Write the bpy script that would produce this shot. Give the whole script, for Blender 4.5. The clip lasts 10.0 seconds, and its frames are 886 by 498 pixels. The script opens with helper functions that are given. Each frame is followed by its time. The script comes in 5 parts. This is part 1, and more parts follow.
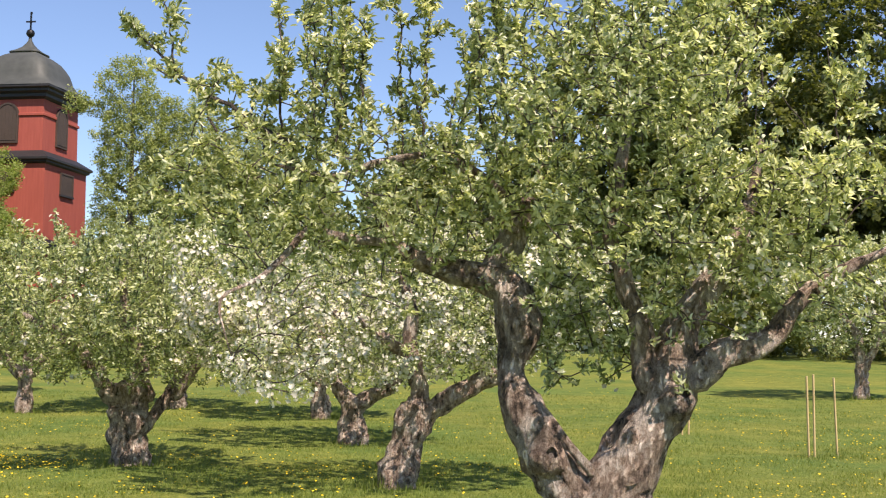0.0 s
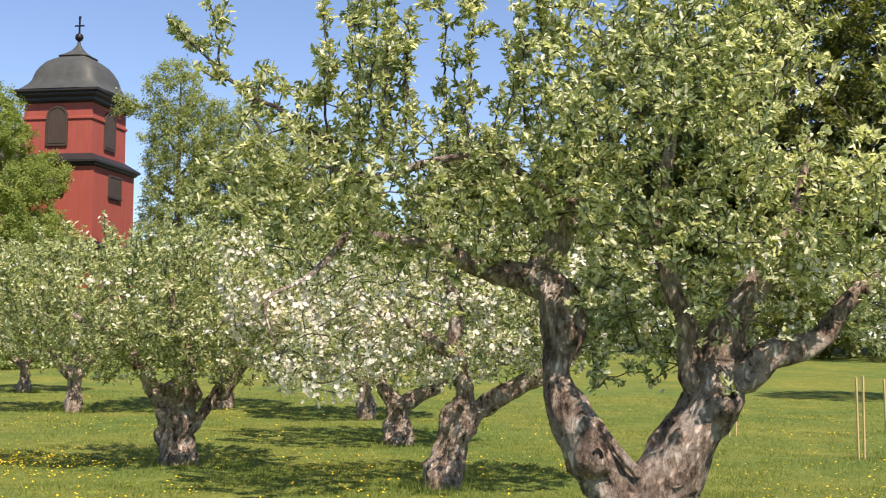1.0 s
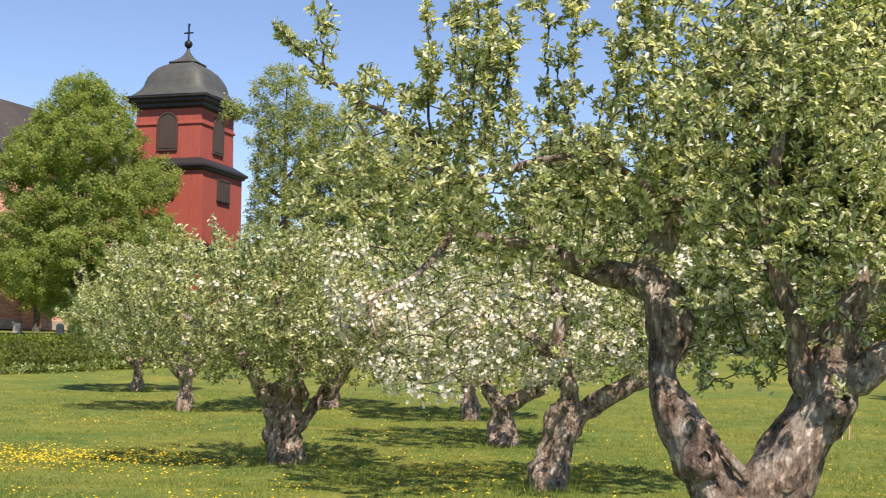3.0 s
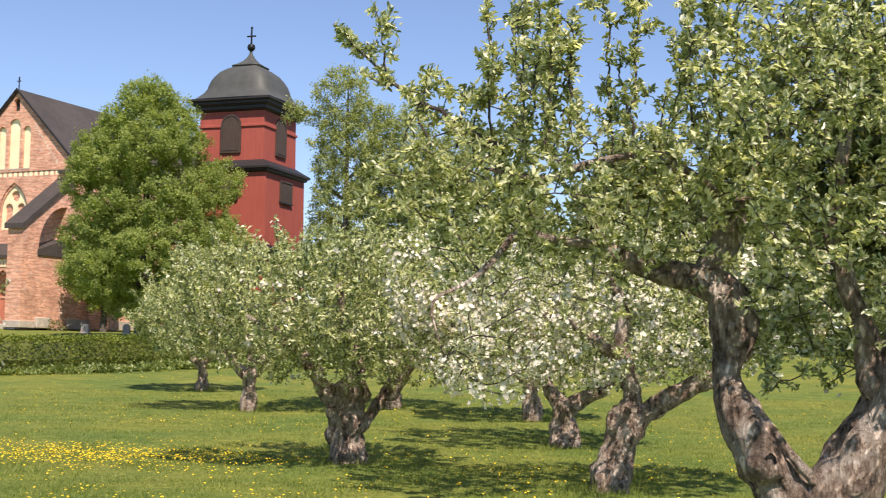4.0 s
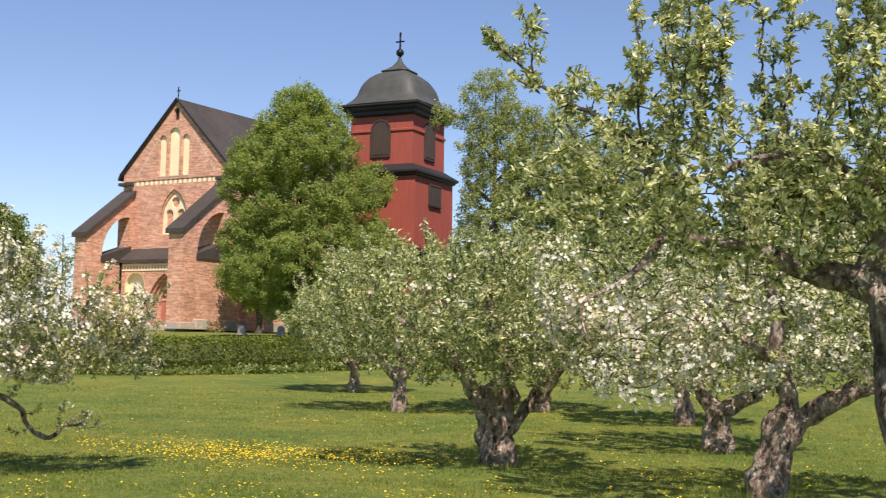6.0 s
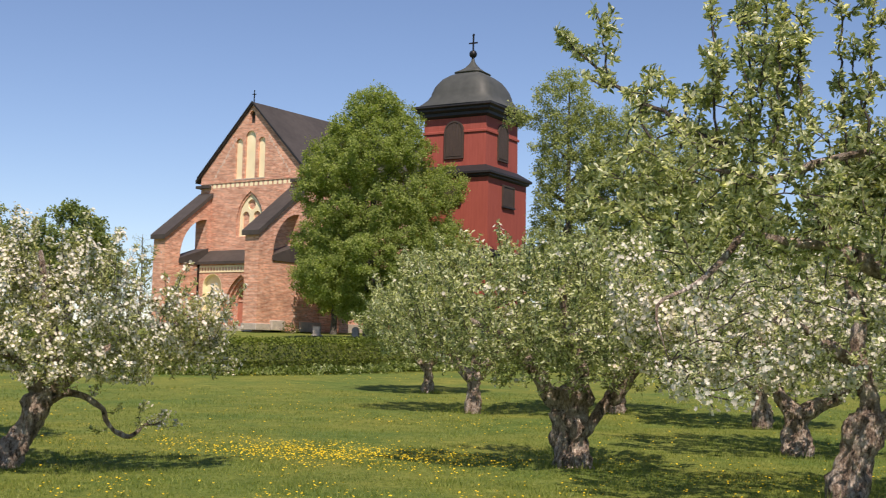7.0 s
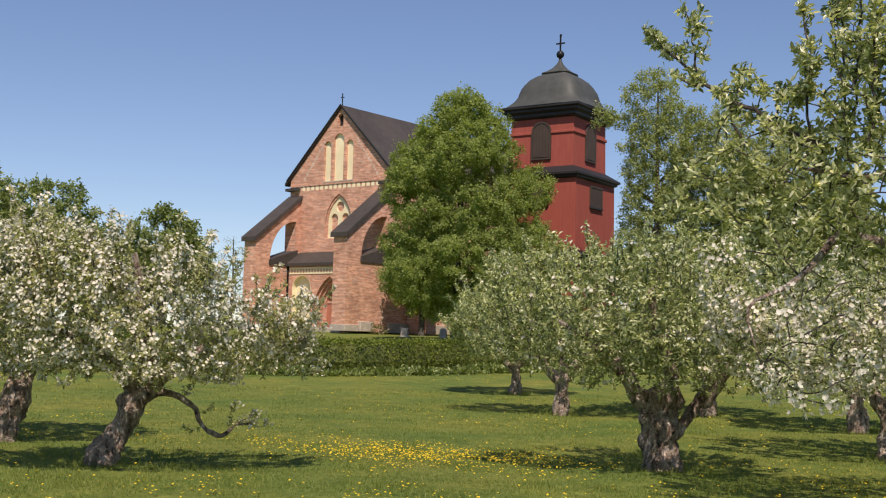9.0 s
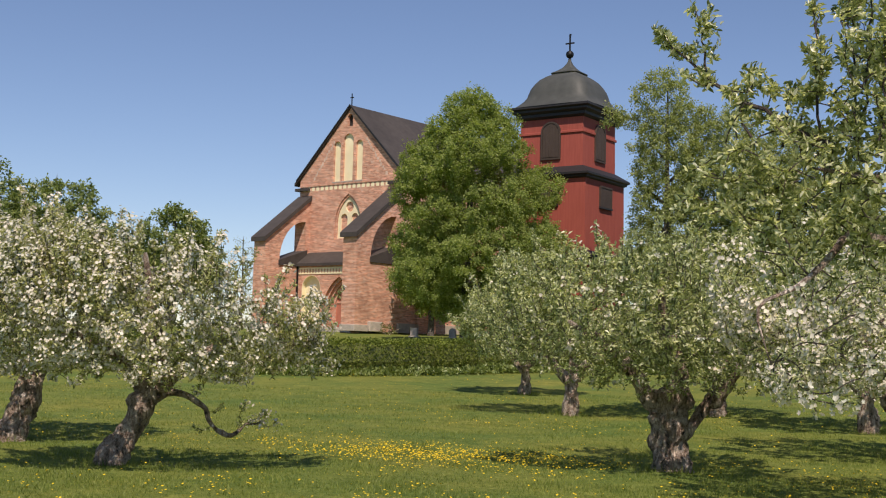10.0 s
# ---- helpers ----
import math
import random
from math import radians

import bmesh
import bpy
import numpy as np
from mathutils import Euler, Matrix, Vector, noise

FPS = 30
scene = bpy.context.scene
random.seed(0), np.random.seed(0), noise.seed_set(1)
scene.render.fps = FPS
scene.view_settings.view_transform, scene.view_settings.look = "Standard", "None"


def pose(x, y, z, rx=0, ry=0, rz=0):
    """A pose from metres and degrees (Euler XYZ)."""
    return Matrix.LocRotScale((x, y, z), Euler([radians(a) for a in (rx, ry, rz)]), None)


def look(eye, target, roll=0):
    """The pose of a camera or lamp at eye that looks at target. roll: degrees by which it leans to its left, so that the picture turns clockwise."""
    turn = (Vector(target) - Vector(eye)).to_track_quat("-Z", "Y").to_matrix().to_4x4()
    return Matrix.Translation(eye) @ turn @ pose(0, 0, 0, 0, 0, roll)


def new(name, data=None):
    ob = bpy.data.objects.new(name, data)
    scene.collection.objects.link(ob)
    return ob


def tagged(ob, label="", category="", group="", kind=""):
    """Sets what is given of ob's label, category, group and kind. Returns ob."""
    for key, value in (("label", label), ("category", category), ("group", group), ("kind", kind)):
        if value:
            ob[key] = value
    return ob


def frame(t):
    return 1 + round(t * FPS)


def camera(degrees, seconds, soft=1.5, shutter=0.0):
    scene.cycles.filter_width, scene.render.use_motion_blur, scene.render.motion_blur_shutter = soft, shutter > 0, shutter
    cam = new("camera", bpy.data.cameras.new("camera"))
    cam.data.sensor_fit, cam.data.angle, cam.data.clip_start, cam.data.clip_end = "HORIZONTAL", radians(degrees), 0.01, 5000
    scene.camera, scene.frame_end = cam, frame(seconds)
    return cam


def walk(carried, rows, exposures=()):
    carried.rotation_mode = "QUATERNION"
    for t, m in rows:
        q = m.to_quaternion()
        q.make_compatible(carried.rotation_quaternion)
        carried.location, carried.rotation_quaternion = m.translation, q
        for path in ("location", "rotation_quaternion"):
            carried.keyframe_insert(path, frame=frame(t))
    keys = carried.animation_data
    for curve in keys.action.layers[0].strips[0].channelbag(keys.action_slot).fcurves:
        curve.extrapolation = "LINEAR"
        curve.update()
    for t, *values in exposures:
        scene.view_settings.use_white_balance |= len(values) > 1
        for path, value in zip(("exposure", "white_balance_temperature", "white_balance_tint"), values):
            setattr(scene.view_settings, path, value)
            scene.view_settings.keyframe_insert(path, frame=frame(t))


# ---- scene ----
EYE = 1.6
cam = camera(39.8, 10.0, soft=1.1, shutter=0.4)
walk(cam, [
    (0.0, pose(0, 0, EYE, 94.751, 0, -13.300) @ pose(0, 0, 0, 0, 0, 0.662)),
    (0.5, pose(0, 0, EYE, 94.758, 0, -12.259) @ pose(0, 0, 0, 0, 0, 0.690)),
    (1.0, pose(0, 0, EYE, 94.757, 0, -11.198) @ pose(0, 0, 0, 0, 0, 0.705)),
    (1.5, pose(0, 0, EYE, 94.745, 0, -10.148) @ pose(0, 0, 0, 0, 0, 0.720)),
    (2.0, pose(0, 0, EYE, 94.743, 0, -8.949) @ pose(0, 0, 0, 0, 0, 0.760)),
    (2.5, pose(0, 0, EYE, 94.741, 0, -7.666) @ pose(0, 0, 0, 0, 0, 0.793)),
    (4.0, pose(0, 0, EYE, 94.724, 0, -3.456) @ pose(0, 0, 0, 0, 0, 0.908)),
    (4.5, pose(0, 0, EYE, 94.724, 0, -1.840) @ pose(0, 0, 0, 0, 0, 0.962)),
    (5.0, pose(0, 0, EYE, 94.719, 0, -0.053) @ pose(0, 0, 0, 0, 0, 1.028)),
    (5.5, pose(0, 0, EYE, 94.712, 0, 1.649) @ pose(0, 0, 0, 0, 0, 1.090)),
    (7.0, pose(0, 0, EYE, 94.690, 0, 6.965) @ pose(0, 0, 0, 0, 0, 1.322)),
    (7.5, pose(0, 0, EYE, 94.688, 0, 8.148) @ pose(0, 0, 0, 0, 0, 1.365)),
    (8.0, pose(0, 0, EYE, 94.673, 0, 9.301) @ pose(0, 0, 0, 0, 0, 1.410)),
    (8.5, pose(0, 0, EYE, 94.658, 0, 10.269) @ pose(0, 0, 0, 0, 0, 1.467)),
    (9.0, pose(0, 0, EYE, 94.656, 0, 11.065) @ pose(0, 0, 0, 0, 0, 1.516)),
    (9.5, pose(0, 0, EYE, 94.650, 0, 11.324) @ pose(0, 0, 0, 0, 0, 1.541)),
    (10.0, pose(0, 0, EYE, 94.647, 0, 11.508) @ pose(0, 0, 0, 0, 0, 1.550)),
], exposures=[(0.0, 0.5, 6850, 21), (2.5, 0.5, 6850, 21), (4.0, 0.45, 6850, 21), (5.5, 0.33, 6850, 21), (7.0, 0.04, 6850, 21), (8.5, -0.11, 6850, 21), (10.0, -0.2, 6850, 21)])

# ---- light ----
SUN_AZ, SUN_EL = 163.0, 53.0      # clockwise from +y
world = bpy.data.worlds.new("sky")
scene.world = world
world.use_nodes = True
wn = world.node_tree.nodes
sky = wn.new("ShaderNodeTexSky")
sky.sky_type = 'NISHITA'
sky.sun_disc = False
sky.sun_elevation = radians(SUN_EL)
sky.sun_rotation = radians(SUN_AZ)
sky.air_density = 1.0
sky.dust_density = 0.0
sky.altitude = 600.0
sky.ozone_density = 4.6
wn["Background"].inputs["Strength"].default_value = 0.12
world.node_tree.links.new(sky.outputs[0], wn["Background"].inputs["Color"])
sun = new("sun", bpy.data.lights.new("sun", 'SUN'))
sun.data.energy = 5.0
sun.data.angle = radians(0.53)
sun.data.color = (1.0, 0.92, 0.80)
_s = Vector((math.sin(radians(SUN_AZ)) * math.cos(radians(SUN_EL)), math.cos(radians(SUN_AZ)) * math.cos(radians(SUN_EL)), math.sin(radians(SUN_EL))))
sun.matrix_world = look(_s * 100, (0, 0, 0))


# ---- materials ----
def material(name):
    m = bpy.data.materials.new(name)
    m.use_nodes = True
    return m, m.node_tree, m.node_tree.nodes["Principled BSDF"]


def noise_node(nt, scale, detail=4.0, rough=0.6, coord="Object", stretch=None):
    tc = nt.nodes.new("ShaderNodeTexCoord")
    n = nt.nodes.new("ShaderNodeTexNoise")
    n.inputs["Scale"].default_value = scale
    n.inputs["Detail"].default_value = detail
    n.inputs["Roughness"].default_value = rough
    out = tc.outputs[coord]
    if stretch:
        mp = nt.nodes.new("ShaderNodeMapping")
        mp.inputs["Scale"].default_value = stretch
        nt.links.new(out, mp.inputs["Vector"])
        out = mp.outputs[0]
    nt.links.new(out, n.inputs["Vector"])
    return n


def ramp(nt, src, stops):
    r = nt.nodes.new("ShaderNodeValToRGB")
    while len(r.color_ramp.elements) < len(stops):
        r.color_ramp.elements.new(0.5)
    for e, (p, c) in zip(r.color_ramp.elements, stops):
        e.position = p
        e.color = (*c, 1)
    nt.links.new(src, r.inputs[0])
    return r


def mixed(nt, fac, a, b, mode="MIX"):
    m = nt.nodes.new("ShaderNodeMix")
    m.data_type = 'RGBA'
    m.blend_type = mode
    for key, v in (("Factor", fac), ("A", a), ("B", b)):
        i = next(s for s in m.inputs if s.name == key and s.type == ("VALUE" if key == "Factor" else "RGBA"))
        if isinstance(v, (int, float)):
            i.default_value = v
        elif isinstance(v, tuple):
            i.default_value = (*v, 1)
        else:
            nt.links.new(v, i)
    return next(s for s in m.outputs if s.type == "RGBA")


def bump(nt, bs, height, strength, dist):
    b = nt.nodes.new("ShaderNodeBump")
    b.inputs["Strength"].default_value = strength
    b.inputs["Distance"].default_value = dist
    nt.links.new(height, b.inputs["Height"])
    nt.links.new(b.outputs[0], bs.inputs["Normal"])


def leaf_material(name, stops, through_colour, amount=0.35, rough=0.38, spec=0.5):
    m, nt, bs = material(name)
    g = nt.nodes.new("ShaderNodeNewGeometry")
    r = ramp(nt, g.outputs["Random Per Island"], stops)
    n = noise_node(nt, 0.9, 2)
    tint = ramp(nt, n.outputs[0], [(0.35, (0.78, 0.82, 0.75)), (0.65, (1.1, 1.08, 1.0))])
    col = mixed(nt, 1.0, r.outputs[0], tint.outputs[0], "MULTIPLY")
    nt.links.new(col, bs.inputs["Base Color"])
    bs.inputs["Roughness"].default_value = rough
    bs.inputs["Specular IOR Level"].default_value = spec
    t = nt.nodes.new("ShaderNodeBsdfTranslucent")
    tcol = mixed(nt, 1.0, col, through_colour, "MULTIPLY")
    nt.links.new(tcol, t.inputs["Color"])
    mx = nt.nodes.new("ShaderNodeMixShader")
    mx.inputs[0].default_value = amount
    nt.links.new(bs.outputs[0], mx.inputs[1])
    nt.links.new(t.outputs[0], mx.inputs[2])
    nt.links.new(mx.outputs[0], nt.nodes["Material Output"].inputs["Surface"])
    return m


M_APPLE = leaf_material("apple_leaf", [(0.0, (0.15, 0.185, 0.075)), (0.4, (0.35, 0.39, 0.19)), (0.7, (0.61, 0.63, 0.41)), (1.0, (0.91, 0.905, 0.78))], (1.48, 1.5, 0.9), 0.48, 0.3, 0.7)
M_APPLE_PALE = leaf_material("pale_apple_leaf", [(0.0, (0.13, 0.165, 0.065)), (0.4, (0.32, 0.36, 0.16)), (0.7, (0.62, 0.645, 0.38)), (1.0, (0.90, 0.90, 0.72))], (1.5, 1.52, 0.95), 0.48, 0.32, 0.6)
M_APPLE_DEEP = leaf_material("deep_apple_leaf", [(0.0, (0.19, 0.215, 0.085)), (0.5, (0.40, 0.415, 0.19)), (1.0, (0.68, 0.68, 0.42))], (1.5, 1.5, 0.8), 0.4, 0.4, 0.5)
M_BLOSSOM = leaf_material("blossom", [(0.0, (0.80, 0.74, 0.66)), (0.6, (0.88, 0.86, 0.78)), (1.0, (0.88, 0.79, 0.74))], (1, 1, 1), 0.3, 0.6, 0.2)
M_LINDEN = leaf_material("linden_leaf", [(0.0, (0.185, 0.24, 0.07)), (0.5, (0.285, 0.34, 0.105)), (1.0, (0.40, 0.45, 0.18))], (1.45, 1.55, 0.7), 0.48, 0.6, 0.25)
M_WILLOW = leaf_material("willow_leaf", [(0.0, (0.20, 0.24, 0.085)), (0.5, (0.32, 0.365, 0.145)), (1.0, (0.46, 0.49, 0.23))], (1.4, 1.45, 0.75), 0.4, 0.55, 0.3)
M_DARKTREE = leaf_material("dark_leaf", [(0.0, (0.12, 0.14, 0.048)), (0.5, (0.175, 0.20, 0.065)), (1.0, (0.25, 0.265, 0.09))], (1.4, 1.4, 0.6), 0.45)
M_OAK = leaf_material("oak_leaf", [(0.0, (0.12, 0.165, 0.05)), (0.5, (0.20, 0.255, 0.08)), (1.0, (0.30, 0.345, 0.12))], (1.4, 1.5, 0.5), 0.3)
M_HEDGE = leaf_material("hedge_leaf", [(0.0, (0.085, 0.12, 0.02)), (0.5, (0.15, 0.195, 0.034)), (1.0, (0.24, 0.285, 0.06))], (1.4, 1.5, 0.5), 0.25, 0.65, 0.2)
M_BLADE = leaf_material("grass_blade", [(0.0, (0.11, 0.16, 0.03)), (0.5, (0.18, 0.23, 0.045)), (1.0, (0.30, 0.33, 0.09))], (1.3, 1.4, 0.5), 0.3, 0.5, 0.3)


def bark_material(name, dark, mid, pale, lichen, scale=1.0):
    m, nt, bs = material(name)
    a = noise_node(nt, 13 * scale, 9, 0.75, stretch=(1, 1, 0.45))
    b = noise_node(nt, 4.5 * scale, 7, 0.72)
    # bark's own tones, with crevice shade put into the low, dark end
    c = ramp(nt, a.outputs[0], [(0.38, dark), (0.48, mid), (0.60, pale)])
    lic = ramp(nt, b.outputs[0], [(0.52, (0, 0, 0)), (0.6, (0.85, 0.85, 0.85))])
    # irregular black blotches
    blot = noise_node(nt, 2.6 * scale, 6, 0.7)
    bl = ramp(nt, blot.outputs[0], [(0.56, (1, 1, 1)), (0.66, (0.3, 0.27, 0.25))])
    col = mixed(nt, lic.outputs[0], c.outputs[0], lichen)
    bs.inputs["Roughness"].default_value = 0.9
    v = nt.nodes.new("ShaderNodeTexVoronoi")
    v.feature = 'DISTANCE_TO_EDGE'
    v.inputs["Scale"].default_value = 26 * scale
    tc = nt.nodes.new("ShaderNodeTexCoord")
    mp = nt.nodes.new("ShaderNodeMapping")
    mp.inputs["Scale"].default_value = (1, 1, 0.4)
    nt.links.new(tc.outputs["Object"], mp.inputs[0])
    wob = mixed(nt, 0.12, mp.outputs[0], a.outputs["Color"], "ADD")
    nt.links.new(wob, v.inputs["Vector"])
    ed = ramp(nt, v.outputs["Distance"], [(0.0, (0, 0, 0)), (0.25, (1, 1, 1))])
    # cracks darkened further: part dark bark, part shade put into the colour
    crack_shade = ramp(nt, v.outputs["Distance"], [(0.0, (0.55, 0.52, 0.5)), (0.07, (1, 1, 1))])
    nt.links.new(mixed(nt, 1.0, mixed(nt, 1.0, col, crack_shade.outputs[0], "MULTIPLY"), bl.outputs[0], "MULTIPLY"), bs.inputs["Base Color"])
    h = mixed(nt, 0.55, ed.outputs[0], a.outputs[0])
    bump(nt, bs, h, 1.0, 0.05 / scale)
    return m


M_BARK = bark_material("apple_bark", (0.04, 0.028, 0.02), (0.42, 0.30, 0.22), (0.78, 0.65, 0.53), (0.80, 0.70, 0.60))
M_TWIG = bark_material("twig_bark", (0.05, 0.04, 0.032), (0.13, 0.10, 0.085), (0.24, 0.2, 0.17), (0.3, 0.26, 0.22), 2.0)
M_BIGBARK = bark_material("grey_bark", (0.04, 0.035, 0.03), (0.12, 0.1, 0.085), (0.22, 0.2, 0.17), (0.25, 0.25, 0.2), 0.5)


def plain(name, col, col2, rough=0.8, scale=3.0, metal=0.0, bumps=0.3, dist=0.01, stretch=None):
    m, nt, bs = material(name)
    a = noise_node(nt, scale, 6, 0.65, stretch=stretch)
    b = noise_node(nt, scale * 0.13, 3, 0.6)
    c = ramp(nt, a.outputs[0], [(0.3, col), (0.7, col2)])
    t = ramp(nt, b.outputs[0], [(0.3, (0.8, 0.8, 0.8)), (0.7, (1.12, 1.12, 1.12))])
    nt.links.new(mixed(nt, 1.0, c.outputs[0], t.outputs[0], "MULTIPLY"), bs.inputs["Base Color"])
    bs.inputs["Roughness"].default_value = rough
    bs.inputs["Metallic"].default_value = metal
    bump(nt, bs, a.outputs[0], bumps, dist)
    return m


M_ROOF = plain("dark_sheet_roof", (0.048, 0.040, 0.034), (0.075, 0.064, 0.055), 0.7, 2.0)
M_DOME = plain("weathered_sheet_dome", (0.05, 0.054, 0.047), (0.082, 0.087, 0.076), 0.62, 1.2)
M_TARBLACK = plain("tarred_wood", (0.012, 0.012, 0.014), (0.03, 0.028, 0.028), 0.6, 6.0)
M_CREAM = plain("cream_plaster", (0.90, 0.78, 0.48), (0.95, 0.86, 0.58), 0.9, 1.5)
M_LIME = plain("flaked_limewash", (0.56, 0.38, 0.28), (0.76, 0.62, 0.5), 0.95, 4.0)
M_STONE = plain("grey_stone", (0.36, 0.32, 0.27), (0.56, 0.49, 0.40), 0.9, 3.0)
M_SHUTTER = plain("brown_shutter", (0.045, 0.03, 0.022), (0.085, 0.06, 0.045), 0.7, 8.0, stretch=(6, 6, 1))
M_DOOR = plain("red_door", (0.42, 0.14, 0.08), (0.55, 0.21, 0.13), 0.7, 6.0, stretch=(6, 6, 1))
M_IRON = plain("black_iron", (0.015, 0.015, 0.017), (0.03, 0.03, 0.03), 0.45, 8.0, 0.6)
M_STAKE = plain("raw_pine", (0.5, 0.36, 0.16), (0.66, 0.5, 0.26), 0.8, 12.0, stretch=(6, 6, 1))
M_DANDELION = plain("dandelion_yellow", (0.72, 0.5, 0.01), (0.85, 0.62, 0.02), 0.7, 30.0)
M_GLASSDARK = plain("dark_glass", (0.01, 0.01, 0.012), (0.02, 0.02, 0.024), 0.2, 5.0)
M_DARKIN = plain("dark_inside", (0.02, 0.017, 0.015), (0.04, 0.035, 0.03), 0.9, 3.0)


def brick_material():
    m, nt, bs = material("red_brick")
    tc = nt.nodes.new("ShaderNodeTexCoord")
    sp = nt.nodes.new("ShaderNodeSeparateXYZ")
    nt.links.new(tc.outputs["Object"], sp.inputs[0])
    ad = nt.nodes.new("ShaderNodeMath")
    nt.links.new(sp.outputs[0], ad.inputs[0])
    nt.links.new(sp.outputs[1], ad.inputs[1])
    cb = nt.nodes.new("ShaderNodeCombineXYZ")
    nt.links.new(ad.outputs[0], cb.inputs[0])
    nt.links.new(sp.outputs[2], cb.inputs[1])
    br = nt.nodes.new("ShaderNodeTexBrick")
    br.inputs["Scale"].default_value = 1.0
    br.inputs["Brick Width"].default_value = 0.30
    br.inputs["Row Height"].default_value = 0.105
    br.inputs["Mortar Size"].default_value = 0.012
    br.inputs["Mortar Smooth"].default_value = 0.2
    br.inputs["Color1"].default_value = (0.76, 0.385, 0.24, 1)
    br.inputs["Color2"].default_value = (0.47, 0.18, 0.10, 1)
    br.inputs["Mortar"].default_value = (0.68, 0.55, 0.44, 1)
    nt.links.new(cb.outputs[0], br.inputs["Vector"])
    a = noise_node(nt, 0.55, 6, 0.7)
    w = ramp(nt, a.outputs[0], [(0.36, (0.8, 0.77, 0.75)), (0.5, (1, 1, 1)), (0.66, (1.18, 1.16, 1.14))])
    col = mixed(nt, 1.0, br.outputs[0], w.outputs[0], "MULTIPLY")
    b = noise_node(nt, 1.7, 6, 0.75)
    pt = ramp(nt, b.outputs[0], [(0.58, (0, 0, 0)), (0.66, (0.8, 0.8, 0.8))])
    col = mixed(nt, pt.outputs[0], col, (0.66, 0.5, 0.4))
    st = noise_node(nt, 1.0, 5, 0.7, stretch=(0.7, 0.7, 7.0))
    sr = ramp(nt, st.outputs[0], [(0.4, (0.78, 0.76, 0.75)), (0.6, (1.14, 1.14, 1.14))])
    col = mixed(nt, 1.0, col, sr.outputs[0], "MULTIPLY")
    # flaked remains of limewash
    lw = noise_node(nt, 3.6, 8, 0.8)
    lw2 = ramp(nt, lw.outputs[0], [(0.6, (0, 0, 0)), (0.67, (0.75, 0.75, 0.75))])
    col = mixed(nt, lw2.outputs[0], col, (0.78, 0.66, 0.56))
    nt.links.new(col, bs.inputs["Base Color"])
    bs.inputs["Roughness"].default_value = 0.92
    bump(nt, bs, br.outputs["Fac"], -0.5, 0.02)
    return m


def board_material():
    m, nt, bs = material("red_paint_boards")
    tc = nt.nodes.new("ShaderNodeTexCoord")
    sp = nt.nodes.new("ShaderNodeSeparateXYZ")
    nt.links.new(tc.outputs["Object"], sp.inputs[0])
    ad = nt.nodes.new("ShaderNodeMath")
    nt.links.new(sp.outputs[0], ad.inputs[0])
    nt.links.new(sp.outputs[1], ad.inputs[1])
    pp = nt.nodes.new("ShaderNodeMath")
    pp.operation = 'PINGPONG'
    pp.inputs[1].default_value = 0.11
    nt.links.new(ad.outputs[0], pp.inputs[0])
    gap = nt.nodes.new("ShaderNodeMath")
    gap.operation = 'GREATER_THAN'
    gap.inputs[1].default_value = 0.012
    nt.links.new(pp.outputs[0], gap.inputs[0])
    a = noise_node(nt, 1.2, 6, 0.7, stretch=(3, 3, 0.4))
    c = ramp(nt, a.outputs[0], [(0.3, (0.31, 0.066, 0.046)), (0.7, (0.40, 0.092, 0.064))])
    col = mixed(nt, gap.outputs[0], (0.32, 0.066, 0.048), c.outputs[0])
    nt.links.new(col, bs.inputs["Base Color"])
    bs.inputs["Roughness"].default_value = 0.85
    bump(nt, bs, gap.outputs[0], 0.15, 0.01)
    return m


def lawn_material():
    m, nt, bs = material("lawn")
    a = noise_node(nt, 14, 6, 0.75)
    b = noise_node(nt, 0.35, 4, 0.6)
    d = noise_node(nt, 2.2, 5, 0.7)
    c = ramp(nt, a.outputs[0], [(0.3, (0.085, 0.13, 0.03)), (0.5, (0.15, 0.192, 0.042)), (0.7, (0.235, 0.265, 0.07))])
    t = ramp(nt, b.outputs[0], [(0.35, (0.72, 0.86, 0.85)), (0.65, (1.26, 1.08, 1.0))])
    u = ramp(nt, d.outputs[0], [(0.3, (0.66, 0.74, 0.66)), (0.7, (1.3, 1.2, 1.2))])
    col = mixed(nt, 1.0, mixed(nt, 1.0, c.outputs[0], t.outputs[0], "MULTIPLY"), u.outputs[0], "MULTIPLY")
    nt.links.new(col, bs.inputs["Base Color"])
    bs.inputs["Roughness"].default_value = 0.95
    bs.inputs["Specular IOR Level"].default_value = 0.15
    bump(nt, bs, a.outputs[0], 0.8, 0.03)
    return m


M_BRICK = brick_material()
M_BOARD = board_material()
M_LAWN = lawn_material()


# ---- mesh helpers ----
def thing(name, m, label, category, group="", kind=""):
    ob = new(name)
    ob.empty_display_size = 0.2
    ob.matrix_world = m
    return tagged(ob, label, category, group, kind)


def mesh_from(name, verts, faces, mat):
    me = bpy.data.meshes.new(name)
    if isinstance(verts, np.ndarray):
        k = faces.shape[1]
        me.vertices.add(len(verts))
        me.vertices.foreach_set("co", verts.astype(np.float32).ravel())
        me.loops.add(faces.size)
        me.loops.foreach_set("vertex_index", faces.astype(np.int32).ravel())
        me.polygons.add(len(faces))
        me.polygons.foreach_set("loop_start", np.arange(0, faces.size, k, dtype=np.int32))
        me.polygons.foreach_set("loop_total", np.full(len(faces), k, dtype=np.int32))
        me.update(calc_edges=True)
    else:
        me.from_pydata(verts, [], faces)
    me.materials.append(mat)
    return me


def attach(name, me, parent, label="", kind=""):
    ob = new(name, me)
    ob.parent = parent
    return tagged(ob, label, kind=kind)


